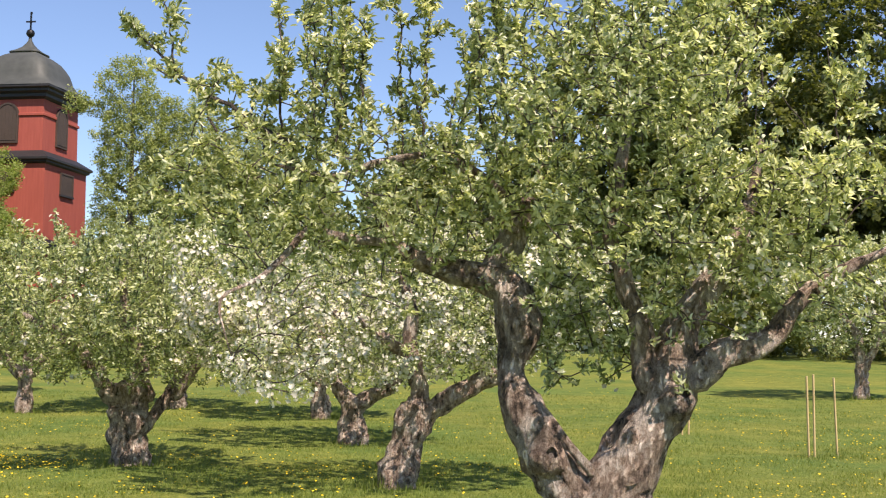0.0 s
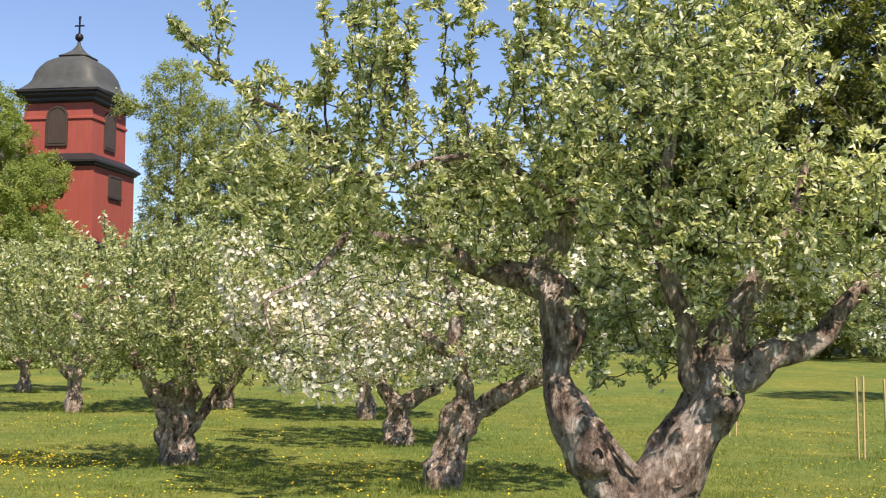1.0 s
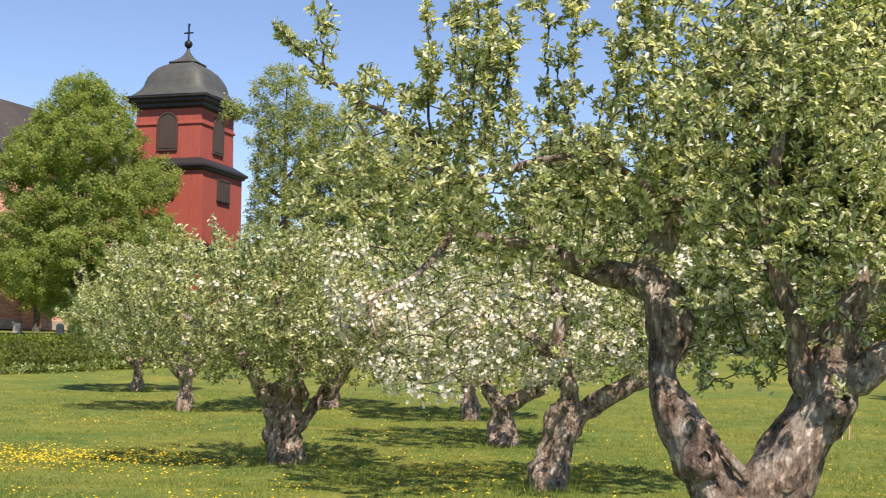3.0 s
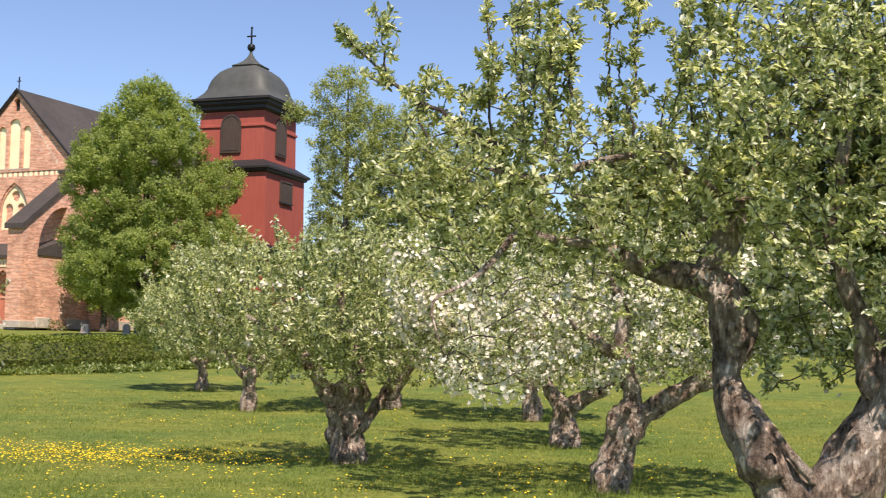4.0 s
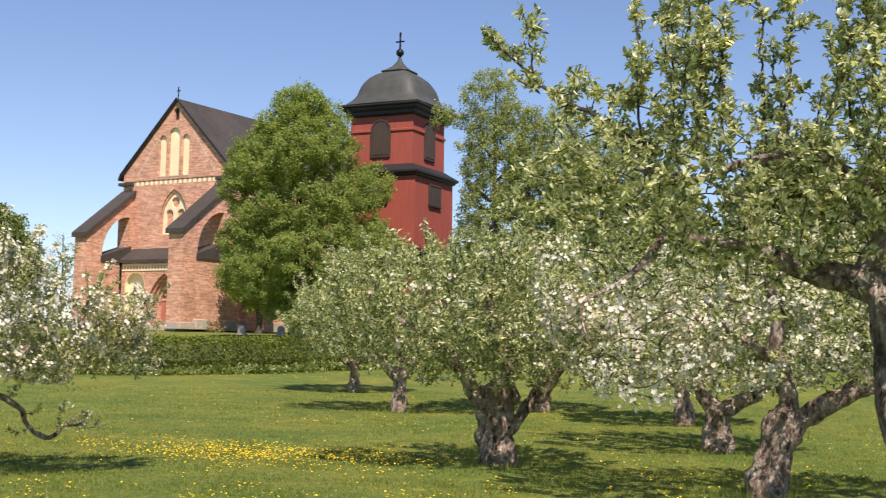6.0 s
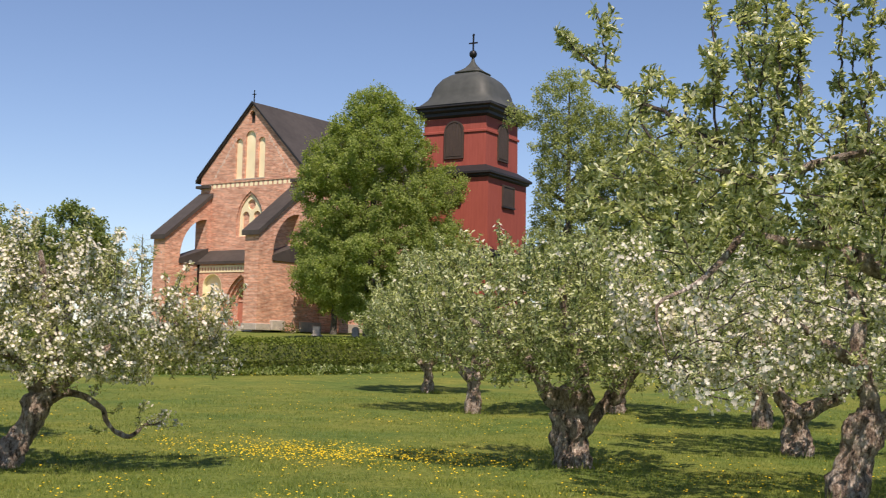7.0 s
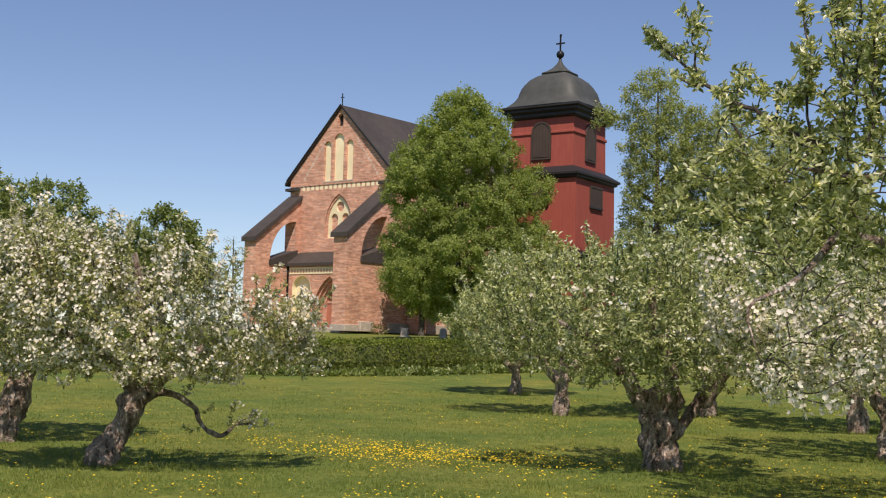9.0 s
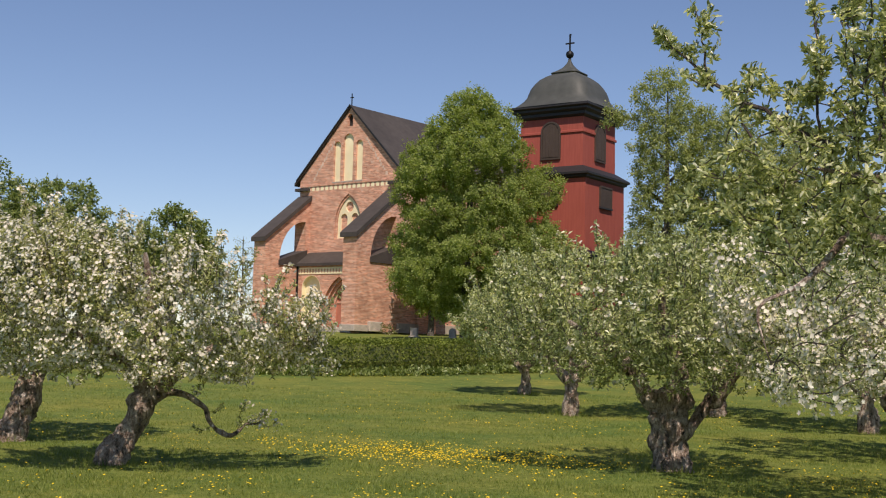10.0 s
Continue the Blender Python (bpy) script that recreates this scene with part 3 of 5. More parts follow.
def nearest_tree():
    rng = np.random.default_rng(5)
    limbs = [
        [(0.02, 0, -0.1, 0.36), (0.0, 0, 0.15, 0.30), (-0.02, 0, 0.5, 0.26), (-0.01, 0, 0.72, 0.23), (0.04, 0, 0.88, 0.14)],
        # left stem
        [(-0.10, 0, 0.68, 0.17), (-0.20, 0, 0.89, 0.125), (-0.33, 0, 1.06, 0.135), (-0.43, 0, 1.24, 0.118), (-0.50, 0.02, 1.40, 0.085), (-0.525, 0.04, 1.53, 0.078), (-0.485, 0.06, 1.69, 0.125), (-0.51, 0.08, 1.84, 0.118), (-0.57, 0.1, 1.96, 0.11), (-0.73, 0.06, 2.0, 0.085), (-0.91, 0.0, 2.05, 0.066), (-1.10, -0.08, 2.13, 0.04), (-1.2, -0.12, 2.26, 0.022), (-1.28, -0.12, 2.45, 0.01)],
        [(-0.57, 0.1, 1.92, 0.10), (-0.62, 0.13, 2.06, 0.08), (-0.55, 0.16, 2.19, 0.075), (-0.48, 0.2, 2.34, 0.06), (-0.44, 0.25, 2.48, 0.045), (-0.36, 0.3, 2.65, 0.03), (-0.3, 0.3, 3.0, 0.018)],
        # right stem
        [(0.02, 0, 0.72, 0.19), (0.06, 0, 0.93, 0.175), (0.16, 0, 1.11, 0.155), (0.24, 0.02, 1.26, 0.168), (0.31, 0.03, 1.40, 0.175), (0.34, 0.05, 1.54, 0.12), (0.37, 0.08, 1.71, 0.092), (0.47, 0.1, 1.89, 0.09), (0.59, 0.12, 2.04, 0.078), (0.69, 0.2, 2.2, 0.055), (0.78, 0.3, 2.45, 0.035), (0.85, 0.35, 2.8, 0.02)],
        [(0.24, -0.03, 1.38, 0.10), (0.18, -0.05, 1.56, 0.068), (0.165, -0.06, 1.74, 0.055), (0.09, -0.1, 1.92, 0.052), (0.06, -0.1, 2.07, 0.045), (0.0, -0.1, 2.22, 0.036), (0.06, 0.0, 2.6, 0.034), (0.10, 0.05, 2.92, 0.036), (0.03, 0.05, 3.18, 0.028)],
        [(0.40, 0.02, 1.42, 0.12), (0.50, 0.03, 1.52, 0.095), (0.60, 0.05, 1.59, 0.078), (0.76, 0.08, 1.64, 0.068), (0.88, 0.1, 1.71, 0.062), (0.96, 0.12, 1.83, 0.056), (1.08, 0.15, 1.95, 0.044), (1.22, 0.18, 2.04, 0.032), (1.55, 0.2, 2.2, 0.02)],
        # sucker that bridges the fork
        [(-0.06, -0.08, 0.95, 0.03), (-0.115, -0.1, 1.01, 0.026), (-0.18, -0.11, 1.08, 0.024), (-0.25, -0.1, 1.17, 0.022), (-0.33, -0.08, 1.30, 0.014)],
        # long thin boughs to the far side of the crown
        [(-0.9, -0.05, 2.05, 0.034), (-1.15, -0.02, 2.17, 0.024), (-1.4, -0.1, 2.2, 0.02), (-1.6, -0.2, 2.24, 0.02), (-1.68, -0.35, 2.1, 0.018), (-1.78, -0.5, 1.96, 0.013), (-1.92, -0.7, 1.84, 0.008), (-1.86, -0.75, 1.62, 0.004)],
        [(-0.45, 0.2, 2.35, 0.03), (-0.72, 0.1, 2.58, 0.026), (-0.98, 0, 2.67, 0.022), (-1.27, -0.1, 2.61, 0.024), (-1.46, -0.12, 2.54, 0.018), (-1.8, -0.15, 2.6, 0.01)],
        # dead pale stub
        [(-0.46, 0.15, 2.42, 0.028), (-0.54, 0.02, 2.34, 0.02), (-0.67, -0.08, 2.30, 0.013)],
        # burrs and pruned knobs
        [(0.32, -0.08, 1.30, 0.11), (0.36, -0.15, 1.36, 0.085), (0.38, -0.19, 1.40, 0.05)],
        [(-0.34, -0.04, 1.02, 0.11), (-0.31, -0.13, 1.06, 0.085), (-0.29, -0.17, 1.08, 0.05)],
    ]
    blobs = [(-0.1, 0, 3.05, 0.75, 1.0, 0.75), (-0.9, -0.1, 2.4, 0.9, 0.4, 0.4), (0.75, 0.1, 2.85, 0.75, 1.0, 0.85), (-1.1, 0, 2.5, 0.9, 0.8, 0.4), (-1.75, -0.1, 2.4, 0.6, 0.5, 0.5),
             (0.0, 0.1, 1.95, 0.7, 0.6, 0.45), (1.25, 0.1, 2.2, 0.6, 0.7, 0.5), (-1.6, -0.75, 1.56, 0.3, 0.22, 0.26), (-1.5, -0.6, 1.85, 0.4, 0.2, 0.14), (0.3, 0.0, 2.3, 0.9, 0.8, 0.4), (0.3, 0.1, 3.6, 1.0, 0.9, 0.5), (-0.85, -0.35, 2.0, 0.4, 0.15, 0.24), (0.55, -0.4, 1.85, 0.3, 0.12, 0.25), (0.34, -0.3, 1.54, 0.15, 0.08, 0.12),
             (-0.12, 0.25, 1.68, 0.4, 0.42, 0.36), (0.0, 0.45, 1.75, 0.6, 0.4, 0.32), (-2.0, -0.1, 2.82, 0.4, 0.35, 0.3), (-2.15, -0.2, 2.42, 0.4, 0.3, 0.32), (-1.75, 0.0, 2.8, 0.35, 0.4, 0.3), (-1.0, -0.2, 2.3, 0.6, 0.25, 0.3), (-1.55, -0.1, 3.0, 0.28, 0.4, 0.6), (-0.6, 0.1, 3.2, 0.2, 0.4, 0.5), (-0.2, -0.5, 2.6, 0.7, 0.3, 0.4), (0.9, -0.4, 2.3, 0.6, 0.3, 0.4)]
    t = sample_blobs(blobs, 3100, rng)
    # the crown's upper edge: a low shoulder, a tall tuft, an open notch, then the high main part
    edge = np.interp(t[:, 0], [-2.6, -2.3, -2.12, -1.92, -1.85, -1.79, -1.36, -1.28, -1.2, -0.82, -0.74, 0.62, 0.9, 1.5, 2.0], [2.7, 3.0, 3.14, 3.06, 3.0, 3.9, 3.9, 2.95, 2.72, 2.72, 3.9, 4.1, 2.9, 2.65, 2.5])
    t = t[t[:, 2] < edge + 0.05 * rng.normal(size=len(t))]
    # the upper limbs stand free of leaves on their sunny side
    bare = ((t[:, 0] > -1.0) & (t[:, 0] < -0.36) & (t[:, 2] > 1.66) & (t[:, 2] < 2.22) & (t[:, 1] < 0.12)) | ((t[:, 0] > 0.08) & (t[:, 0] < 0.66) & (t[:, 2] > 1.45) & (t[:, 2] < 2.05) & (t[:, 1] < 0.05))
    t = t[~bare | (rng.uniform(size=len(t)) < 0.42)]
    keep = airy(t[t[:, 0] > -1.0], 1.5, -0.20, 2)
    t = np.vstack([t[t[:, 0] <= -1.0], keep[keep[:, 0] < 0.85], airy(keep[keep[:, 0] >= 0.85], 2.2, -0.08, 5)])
    # a low fringe hangs between the stems
    t = np.vstack([t, sample_blobs([(-0.12, 0.25, 1.62, 0.34, 0.3, 0.26), (0.0, 0.5, 1.7, 0.5, 0.3, 0.22)], 60, rng)])
    shoots = []
    # tall shoots of the tuft, lone whips in the notch, and the fringe along the top
    for x, z0, x1, z1, y in [(-1.76, 2.8, -1.80, 3.75, -0.2), (-1.68, 2.8, -1.70, 3.62, 0.1), (-1.6, 2.7, -1.55, 3.8, -0.1), (-1.5, 2.8, -1.52, 3.45, 0.2), (-1.44, 2.7, -1.38, 3.7, -0.3), (-1.38, 2.7, -1.34, 3.5, 0.0), (-1.56, 2.8, -1.62, 3.4, 0.3),
                             (-1.12, 2.6, -1.16, 3.75, 0.0), (-1.0, 2.6, -0.94, 3.75, -0.1), (-1.06, 2.7, -1.1, 3.3, 0.2), (-0.7, 2.8, -0.74, 3.7, 0.1), (-0.55, 2.9, -0.6, 3.8, -0.1), (-2.16, 2.8, -2.18, 3.18, -0.1), (-2.02, 2.75, -1.98, 3.08, 0.0),
                             (0.2, 3.2, 0.25, 4.0, 0.1), (0.8, 3.0, 0.84, 3.6, -0.1), (1.2, 2.5, 1.12, 3.25, -0.2), (1.25, 2.7, 1.36, 3.3, 0.1), (-1.94, 2.7, -1.9, 3.05, 0.1), (-0.88, 2.55, -0.8, 3.02, -0.1), (-0.9, 2.6, -0.72, 3.12, 0.0)]:
        shoots.append([(x, y, z0, 0.009), ((x + x1) / 2 + rng.normal() * 0.025, y, (z0 + z1) / 2, 0.007), (x1, y, z1, 0.003)])
        # short side twigs
        for k in range(int((z1 - z0) / 0.16)):
            f = rng.uniform(0.15, 0.9)
            q = np.array([x + (x1 - x) * f, y, z0 + (z1 - z0) * f])
            e = q + np.array([rng.normal() * 0.09, rng.normal() * 0.09, rng.uniform(0.02, 0.14)])
            shoots.append([(*q, 0.004), (*((q + e) / 2), 0.003), (*e, 0.002)])
    shoots += [[(-1.7, -0.1, 2.72, 0.014), (-2.0, -0.1, 2.88, 0.013), (-2.29, -0.1, 3.05, 0.012), (-2.44, -0.1, 3.19, 0.010), (-2.56, -0.1, 3.30, 0.007), (-2.72, -0.1, 3.47, 0.004)],
               [(-2.42, -0.1, 3.17, 0.008), (-2.43, -0.12, 3.3, 0.006), (-2.45, -0.14, 3.42, 0.005), (-2.50, -0.14, 3.56, 0.003)],
               [(-2.56, -0.1, 3.30, 0.006), (-2.68, -0.05, 3.38, 0.005), (-2.76, 0.0, 3.45, 0.003)],
               [(-2.36, -0.1, 3.11, 0.006), (-2.46, -0.15, 3.12, 0.005), (-2.53, -0.2, 3.17, 0.003)],
               [(-1.95, -0.1, 2.86, 0.006), (-2.2, -0.2, 2.72, 0.005), (-2.45, -0.25, 2.6, 0.003)],
               [(-1.9, -0.1, 2.55, 0.007), (-2.2, -0.2, 2.44, 0.005), (-2.42, -0.25, 2.4, 0.003)]]
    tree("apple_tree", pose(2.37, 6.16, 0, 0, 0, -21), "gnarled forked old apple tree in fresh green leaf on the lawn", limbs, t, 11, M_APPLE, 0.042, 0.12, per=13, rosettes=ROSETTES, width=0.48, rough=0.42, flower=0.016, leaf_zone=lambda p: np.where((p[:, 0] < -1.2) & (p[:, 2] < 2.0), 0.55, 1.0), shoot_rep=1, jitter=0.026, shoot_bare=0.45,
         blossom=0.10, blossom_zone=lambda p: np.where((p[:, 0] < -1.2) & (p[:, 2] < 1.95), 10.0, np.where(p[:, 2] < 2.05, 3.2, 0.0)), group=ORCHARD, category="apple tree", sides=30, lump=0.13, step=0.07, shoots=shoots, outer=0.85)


nearest_tree()


def apple(x, y, turn, label, limbs, blobs, n, seed, mat, size, blossom, zone=None, spacing=0.11, per=5, trim=None, twigs=(), flower=0.024):
    rng = np.random.default_rng(seed + 100)
    t = sample_blobs(blobs, int(n * 1.9), rng)
    if trim:
        t = t[trim(t)]
    t = np.vstack([t[t[:, 2] < 1.65], airy(t[t[:, 2] >= 1.65], 1.3, -0.34, seed)])
    mid = t.mean(0) - np.array([0, 0, 0.3])
    far = np.linalg.norm((t - mid) * np.array([0.6, 0.6, 1.2]), axis=1)
    order = np.argsort(-far * (t[:, 2] > mid[2]) + 0.18 * rng.normal(size=len(t)))[:320]
    shoots = []
    for i in order:
        b, h = t[i], rng.uniform(0.2, 0.5) * (1.0 if rng.uniform() < 0.75 else 1.6)
        e = b + unit(unit(b - mid) * 0.55 + np.array([0, 0, 0.9]) + rng.normal(size=3) * 0.2) * h
        shoots.append([(*b, 0.006), (*((b + e) / 2 + rng.normal(size=3) * 0.02), 0.005), (*e, 0.003)])
    shoots += list(twigs)
    return tree("apple_tree", place(x, y, turn), label, limbs, t, seed, mat, size * 1.2, spacing * 0.92, per=per + 2, shoot_bare=0.35, shoots=shoots, rough=0.55, jitter=0.02, sides=24, lump=0.12, four=False, width=0.44, flower=flower, blossom=blossom, blossom_zone=zone, group=ORCHARD, category="apple tree", step=0.1, outer=0.9)


def turn_to(x, y):
    return -math.degrees(math.atan2(x, y))


# thick pollarded trunk with a leaning second stem
apple(-0.23, 16.78, turn_to(-0.23, 16.78), "thick-trunked old apple tree with pale new leaves and some blossom", [
    [(0, 0, -0.1, 0.33), (0.0, 0, 0.15, 0.25), (-0.02, 0, 0.5, 0.235), (-0.03, 0, 0.8, 0.25), (0.0, 0, 1.0, 0.275), (0.0, 0, 1.14, 0.2)],
    [(0.0, 0.05, 0.42, 0.12), (0.2, 0.08, 0.58, 0.085), (0.36, 0.1, 0.78, 0.075), (0.5, 0.1, 1.0, 0.075), (0.7, 0.1, 1.4, 0.06), (0.85, 0.1, 1.9, 0.04)],
    [(-0.1, 0, 0.95, 0.17), (-0.35, 0, 1.05, 0.12), (-0.5, -0.05, 1.3, 0.1), (-0.9, -0.1, 1.7, 0.07), (-1.4, -0.1, 2.0, 0.04)],
    [(0.05, 0, 1.0, 0.15), (0.1, 0.1, 1.4, 0.1), (-0.1, 0.1, 2.0, 0.07), (-0.2, 0.1, 2.6, 0.04)],
    [(0.5, 0.1, 0.9, 0.09), (0.95, -0.2, 1.5, 0.06), (1.4, -0.3, 1.8, 0.04)]],
    [(-0.5, -0.5, 2.05, 1.25, 1.7, 0.75), (0.5, -0.5, 2.05, 1.3, 1.7, 0.8), (-1.4, -0.5, 1.8, 0.85, 1.0, 0.55), (1.2, -0.5, 1.6, 0.8, 0.9, 0.6), (-0.3, -0.7, 1.6, 1.3, 0.8, 0.45), (0.0, -0.5, 1.35, 1.5, 0.7, 0.3), (-0.55, -0.5, 1.3, 0.7, 0.4, 0.2)],
    820, 21, M_APPLE_PALE, 0.056, 0.2, lambda p: np.where((p[:, 0] > 0.5) & (p[:, 2] < 2.2), 3.4, 0.4))

apple(-2.5, 26.48, turn_to(-2.5, 26.48), "apple tree with dense pale leaves farther down the row", [
    [(0, 0, -0.1, 0.21), (0.0, 0, 0.3, 0.155), (0.02, 0, 0.7, 0.15), (0.05, 0, 0.95, 0.14)],
    [(0, 0, 0.75, 0.13), (-0.35, 0, 1.1, 0.1), (-0.8, 0, 1.5, 0.07), (-1.3, 0, 1.8, 0.04)],
    [(0.05, 0, 0.8, 0.13), (0.35, 0, 1.2, 0.1), (0.8, 0, 1.7, 0.06)],
    [(0.03, 0, 0.9, 0.12), (0.05, 0.1, 1.5, 0.08), (0.1, 0.1, 2.2, 0.04)]],
    [(-0.8, 0, 2.25, 1.2, 1.5, 1.05), (0.5, 0, 2.3, 1.4, 1.5, 1.1), (-1.55, 0, 1.95, 0.65, 1.0, 0.65), (1.6, 0, 2.2, 1.2, 1.3, 1.0), (-1.2, -0.3, 1.55, 0.75, 0.8, 0.4), (0.3, -0.6, 1.85, 1.1, 0.7, 0.4)],
    820, 31, M_APPLE_PALE, 0.066, 0.05, spacing=0.13)

apple(-4.37, 33.1, 0, "low apple tree near the hedge", [
    [(0, 0, -0.1, 0.18), (0.0, 0, 0.4, 0.13), (0, 0, 0.8, 0.12)], [(0, 0, 0.6, 0.09), (-0.5, 0, 1.2, 0.07), (-1.0, 0, 1.5, 0.04)], [(0, 0, 0.7, 0.09), (0.4, 0, 1.3, 0.08), (0.9, 0, 1.8, 0.04)]],
    [(0, 0, 1.7, 1.7, 1.6, 0.8)], 330, 41, M_APPLE_PALE, 0.085, 0.05, spacing=0.16)

apple(0.54, 28.05, 0, "leaning apple tree behind the thick trunk", [
    [(0, 0, -0.1, 0.28), (0.05, 0, 0.4, 0.2), (0.25, 0, 0.8, 0.17), (0.4, 0, 1.1, 0.14)], [(0.2, 0, 0.7, 0.12), (-0.4, 0, 1.3, 0.08), (-1.0, 0, 1.7, 0.04)], [(0.35, 0, 1.0, 0.12), (0.8, 0, 1.5, 0.08), (1.3, 0, 2.0, 0.04)]],
    [(0, 0, 2.0, 2.0, 1.7, 1.1)], 380, 51, M_APPLE, 0.08, 0.12, spacing=0.14)

apple(3.12, 19.31, turn_to(3.12, 19.31), "forked apple tree covered with white blossom", [
    [(0, 0, -0.1, 0.28), (0.0, 0, 0.25, 0.21), (0.0, 0, 0.55, 0.19), (-0.02, 0, 0.78, 0.18)],
    [(0.02, 0, 0.6, 0.14), (0.3, 0, 0.82, 0.12), (0.6, 0, 1.0, 0.1), (1.0, 0.1, 1.5, 0.06), (1.3, 0.1, 2.0, 0.03)],
    [(-0.03, 0, 0.7, 0.14), (-0.25, 0, 1.0, 0.1), (-0.4, 0, 1.5, 0.07), (-0.7, 0, 2.1, 0.04)]],
    [(0, 0, 1.9, 2.1, 1.8, 1.0), (0.8, 0, 2.3, 1.2, 1.3, 0.8)], 640, 61, M_APPLE_PALE, 0.055, 1.1, spacing=0.12)

apple(3.45, 25.1, 0, "apple tree with blossom in the next row", [
    [(0, 0, -0.1, 0.24), (-0.05, 0, 0.35, 0.18), (-0.1, 0, 0.8, 0.16)], [(-0.08, 0, 0.6, 0.12), (0.4, 0, 1.2, 0.08), (0.9, 0, 1.7, 0.04)], [(-0.1, 0, 0.7, 0.12), (-0.5, 0, 1.3, 0.08), (-1.0, 0, 1.8, 0.04)]],
    [(0, 0, 1.9, 1.9, 1.7, 1.0)], 380, 71, M_APPLE, 0.08, 0.3, spacing=0.14)

apple(2.76, 13.73, turn_to(2.76, 13.73), "leaning apple tree with a long forked limb and white blossom", [
    [(-0.02, 0, -0.1, 0.3), (0.0, 0, 0.15, 0.22), (0.08, 0, 0.5, 0.19), (0.18, 0, 0.85, 0.2), (0.26, 0, 1.02, 0.16)],
    [(0.22, 0, 0.85, 0.14), (0.45, 0, 1.0, 0.12), (0.8, 0, 1.2, 0.11), (1.12, 0, 1.36, 0.10), (1.4, 0, 1.55, 0.08), (1.8, 0.1, 1.95, 0.05)],
    [(0.24, 0, 0.95, 0.13), (0.2, 0, 1.25, 0.1), (0.12, 0, 1.6, 0.09), (0.12, 0.05, 2.1, 0.07), (-0.05, 0.05, 2.6, 0.05)],
    [(0.14, 0, 1.5, 0.08), (-0.4, 0, 1.9, 0.05), (-1.0, 0, 2.1, 0.03)]],
    [(0.1, -0.1, 2.0, 1.6, 1.8, 0.75), (1.2, 0, 2.1, 1.1, 1.6, 0.75), (-1.2, -0.3, 1.8, 1.1, 1.7, 0.55), (-1.55, -0.5, 1.45, 0.4, 0.5, 0.34), (-1.2, -0.5, 1.5, 0.6, 0.4, 0.2)], 950, 81, M_APPLE_PALE, 0.046, 0.75, lambda p: np.where(p[:, 2] < 2.2, np.where(p[:, 0] < -0.5, 2.2, 1.0), 0.5), spacing=0.10)

apple(-6.98, 14.13, turn_to(-6.98, 14.13), "leaning apple tree in full white blossom with a drooping limb", [
    [(0, 0, -0.1, 0.24), (0.02, 0, 0.1, 0.19), (0.16, 0, 0.4, 0.16), (0.33, 0, 0.75, 0.155), (0.48, 0, 1.0, 0.15)],
    [(0.45, 0, 0.9, 0.12), (0.65, -0.05, 0.97, 0.065), (0.86, -0.1, 0.93, 0.045), (1.02, -0.12, 0.84, 0.042), (1.12, -0.12, 0.76, 0.032), (1.15, -0.12, 0.64, 0.034), (1.24, -0.12, 0.52, 0.028), (1.32, -0.12, 0.47, 0.03), (1.44, -0.12, 0.43, 0.024), (1.55, -0.12, 0.50, 0.02), (1.62, -0.12, 0.58, 0.016), (1.74, -0.12, 0.58, 0.012), (1.84, -0.12, 0.63, 0.008)],
    [(0.46, 0, 0.95, 0.14), (0.75, 0, 1.2, 0.1), (1.2, 0, 1.5, 0.08), (1.7, 0.1, 1.6, 0.05), (2.3, 0.1, 1.6, 0.03)],
    [(0.46, 0, 0.98, 0.13), (0.5, 0.1, 1.5, 0.09), (0.4, 0.1, 2.1, 0.06), (0.3, 0.1, 2.7, 0.03)],
    [(0.42, 0, 0.95, 0.11), (0.0, 0.1, 1.4, 0.07), (-0.6, 0.1, 1.7, 0.04)]],
    [(0.35, -0.8, 1.9, 1.5, 1.3, 0.85), (1.3, -0.8, 1.85, 1.1, 1.1, 0.75), (-0.5, -0.6, 1.85, 1.0, 1.2, 0.75), (2.2, -0.7, 1.5, 0.48, 0.6, 0.34), (1.75, -0.6, 1.75, 0.65, 0.8, 0.42), (1.3, -0.7, 1.7, 0.7, 0.8, 0.5)], 1250, 91, M_APPLE_DEEP, 0.046, 2.0, spacing=0.10, flower=0.02, twigs=[[(0.95, -0.1, 0.88, 0.007), (1.0, -0.1, 1.0, 0.005), (1.1, -0.12, 1.1, 0.003)], [(1.13, -0.12, 0.7, 0.006), (1.22, -0.14, 0.74, 0.005), (1.3, -0.15, 0.8, 0.003)], [(1.5, -0.12, 0.46, 0.006), (1.56, -0.14, 0.6, 0.005), (1.55, -0.15, 0.74, 0.004), (1.62, -0.15, 0.84, 0.003)], [(1.62, -0.12, 0.58, 0.006), (1.75, -0.1, 0.66, 0.005), (1.88, -0.1, 0.72, 0.003)], [(1.74, -0.12, 0.58, 0.005), (1.9, -0.12, 0.56, 0.004), (2.02, -0.12, 0.6, 0.003)], [(1.2, -0.12, 0.55, 0.005), (1.08, -0.14, 0.5, 0.004), (1.0, -0.14, 0.52, 0.003)]], trim=lambda t: t[:, 2] < np.interp(t[:, 0], [0.3, 0.8, 1.4, 2.0, 2.7, 3.0], [2.52, 2.45, 2.24, 1.92, 1.38, 1.1]))

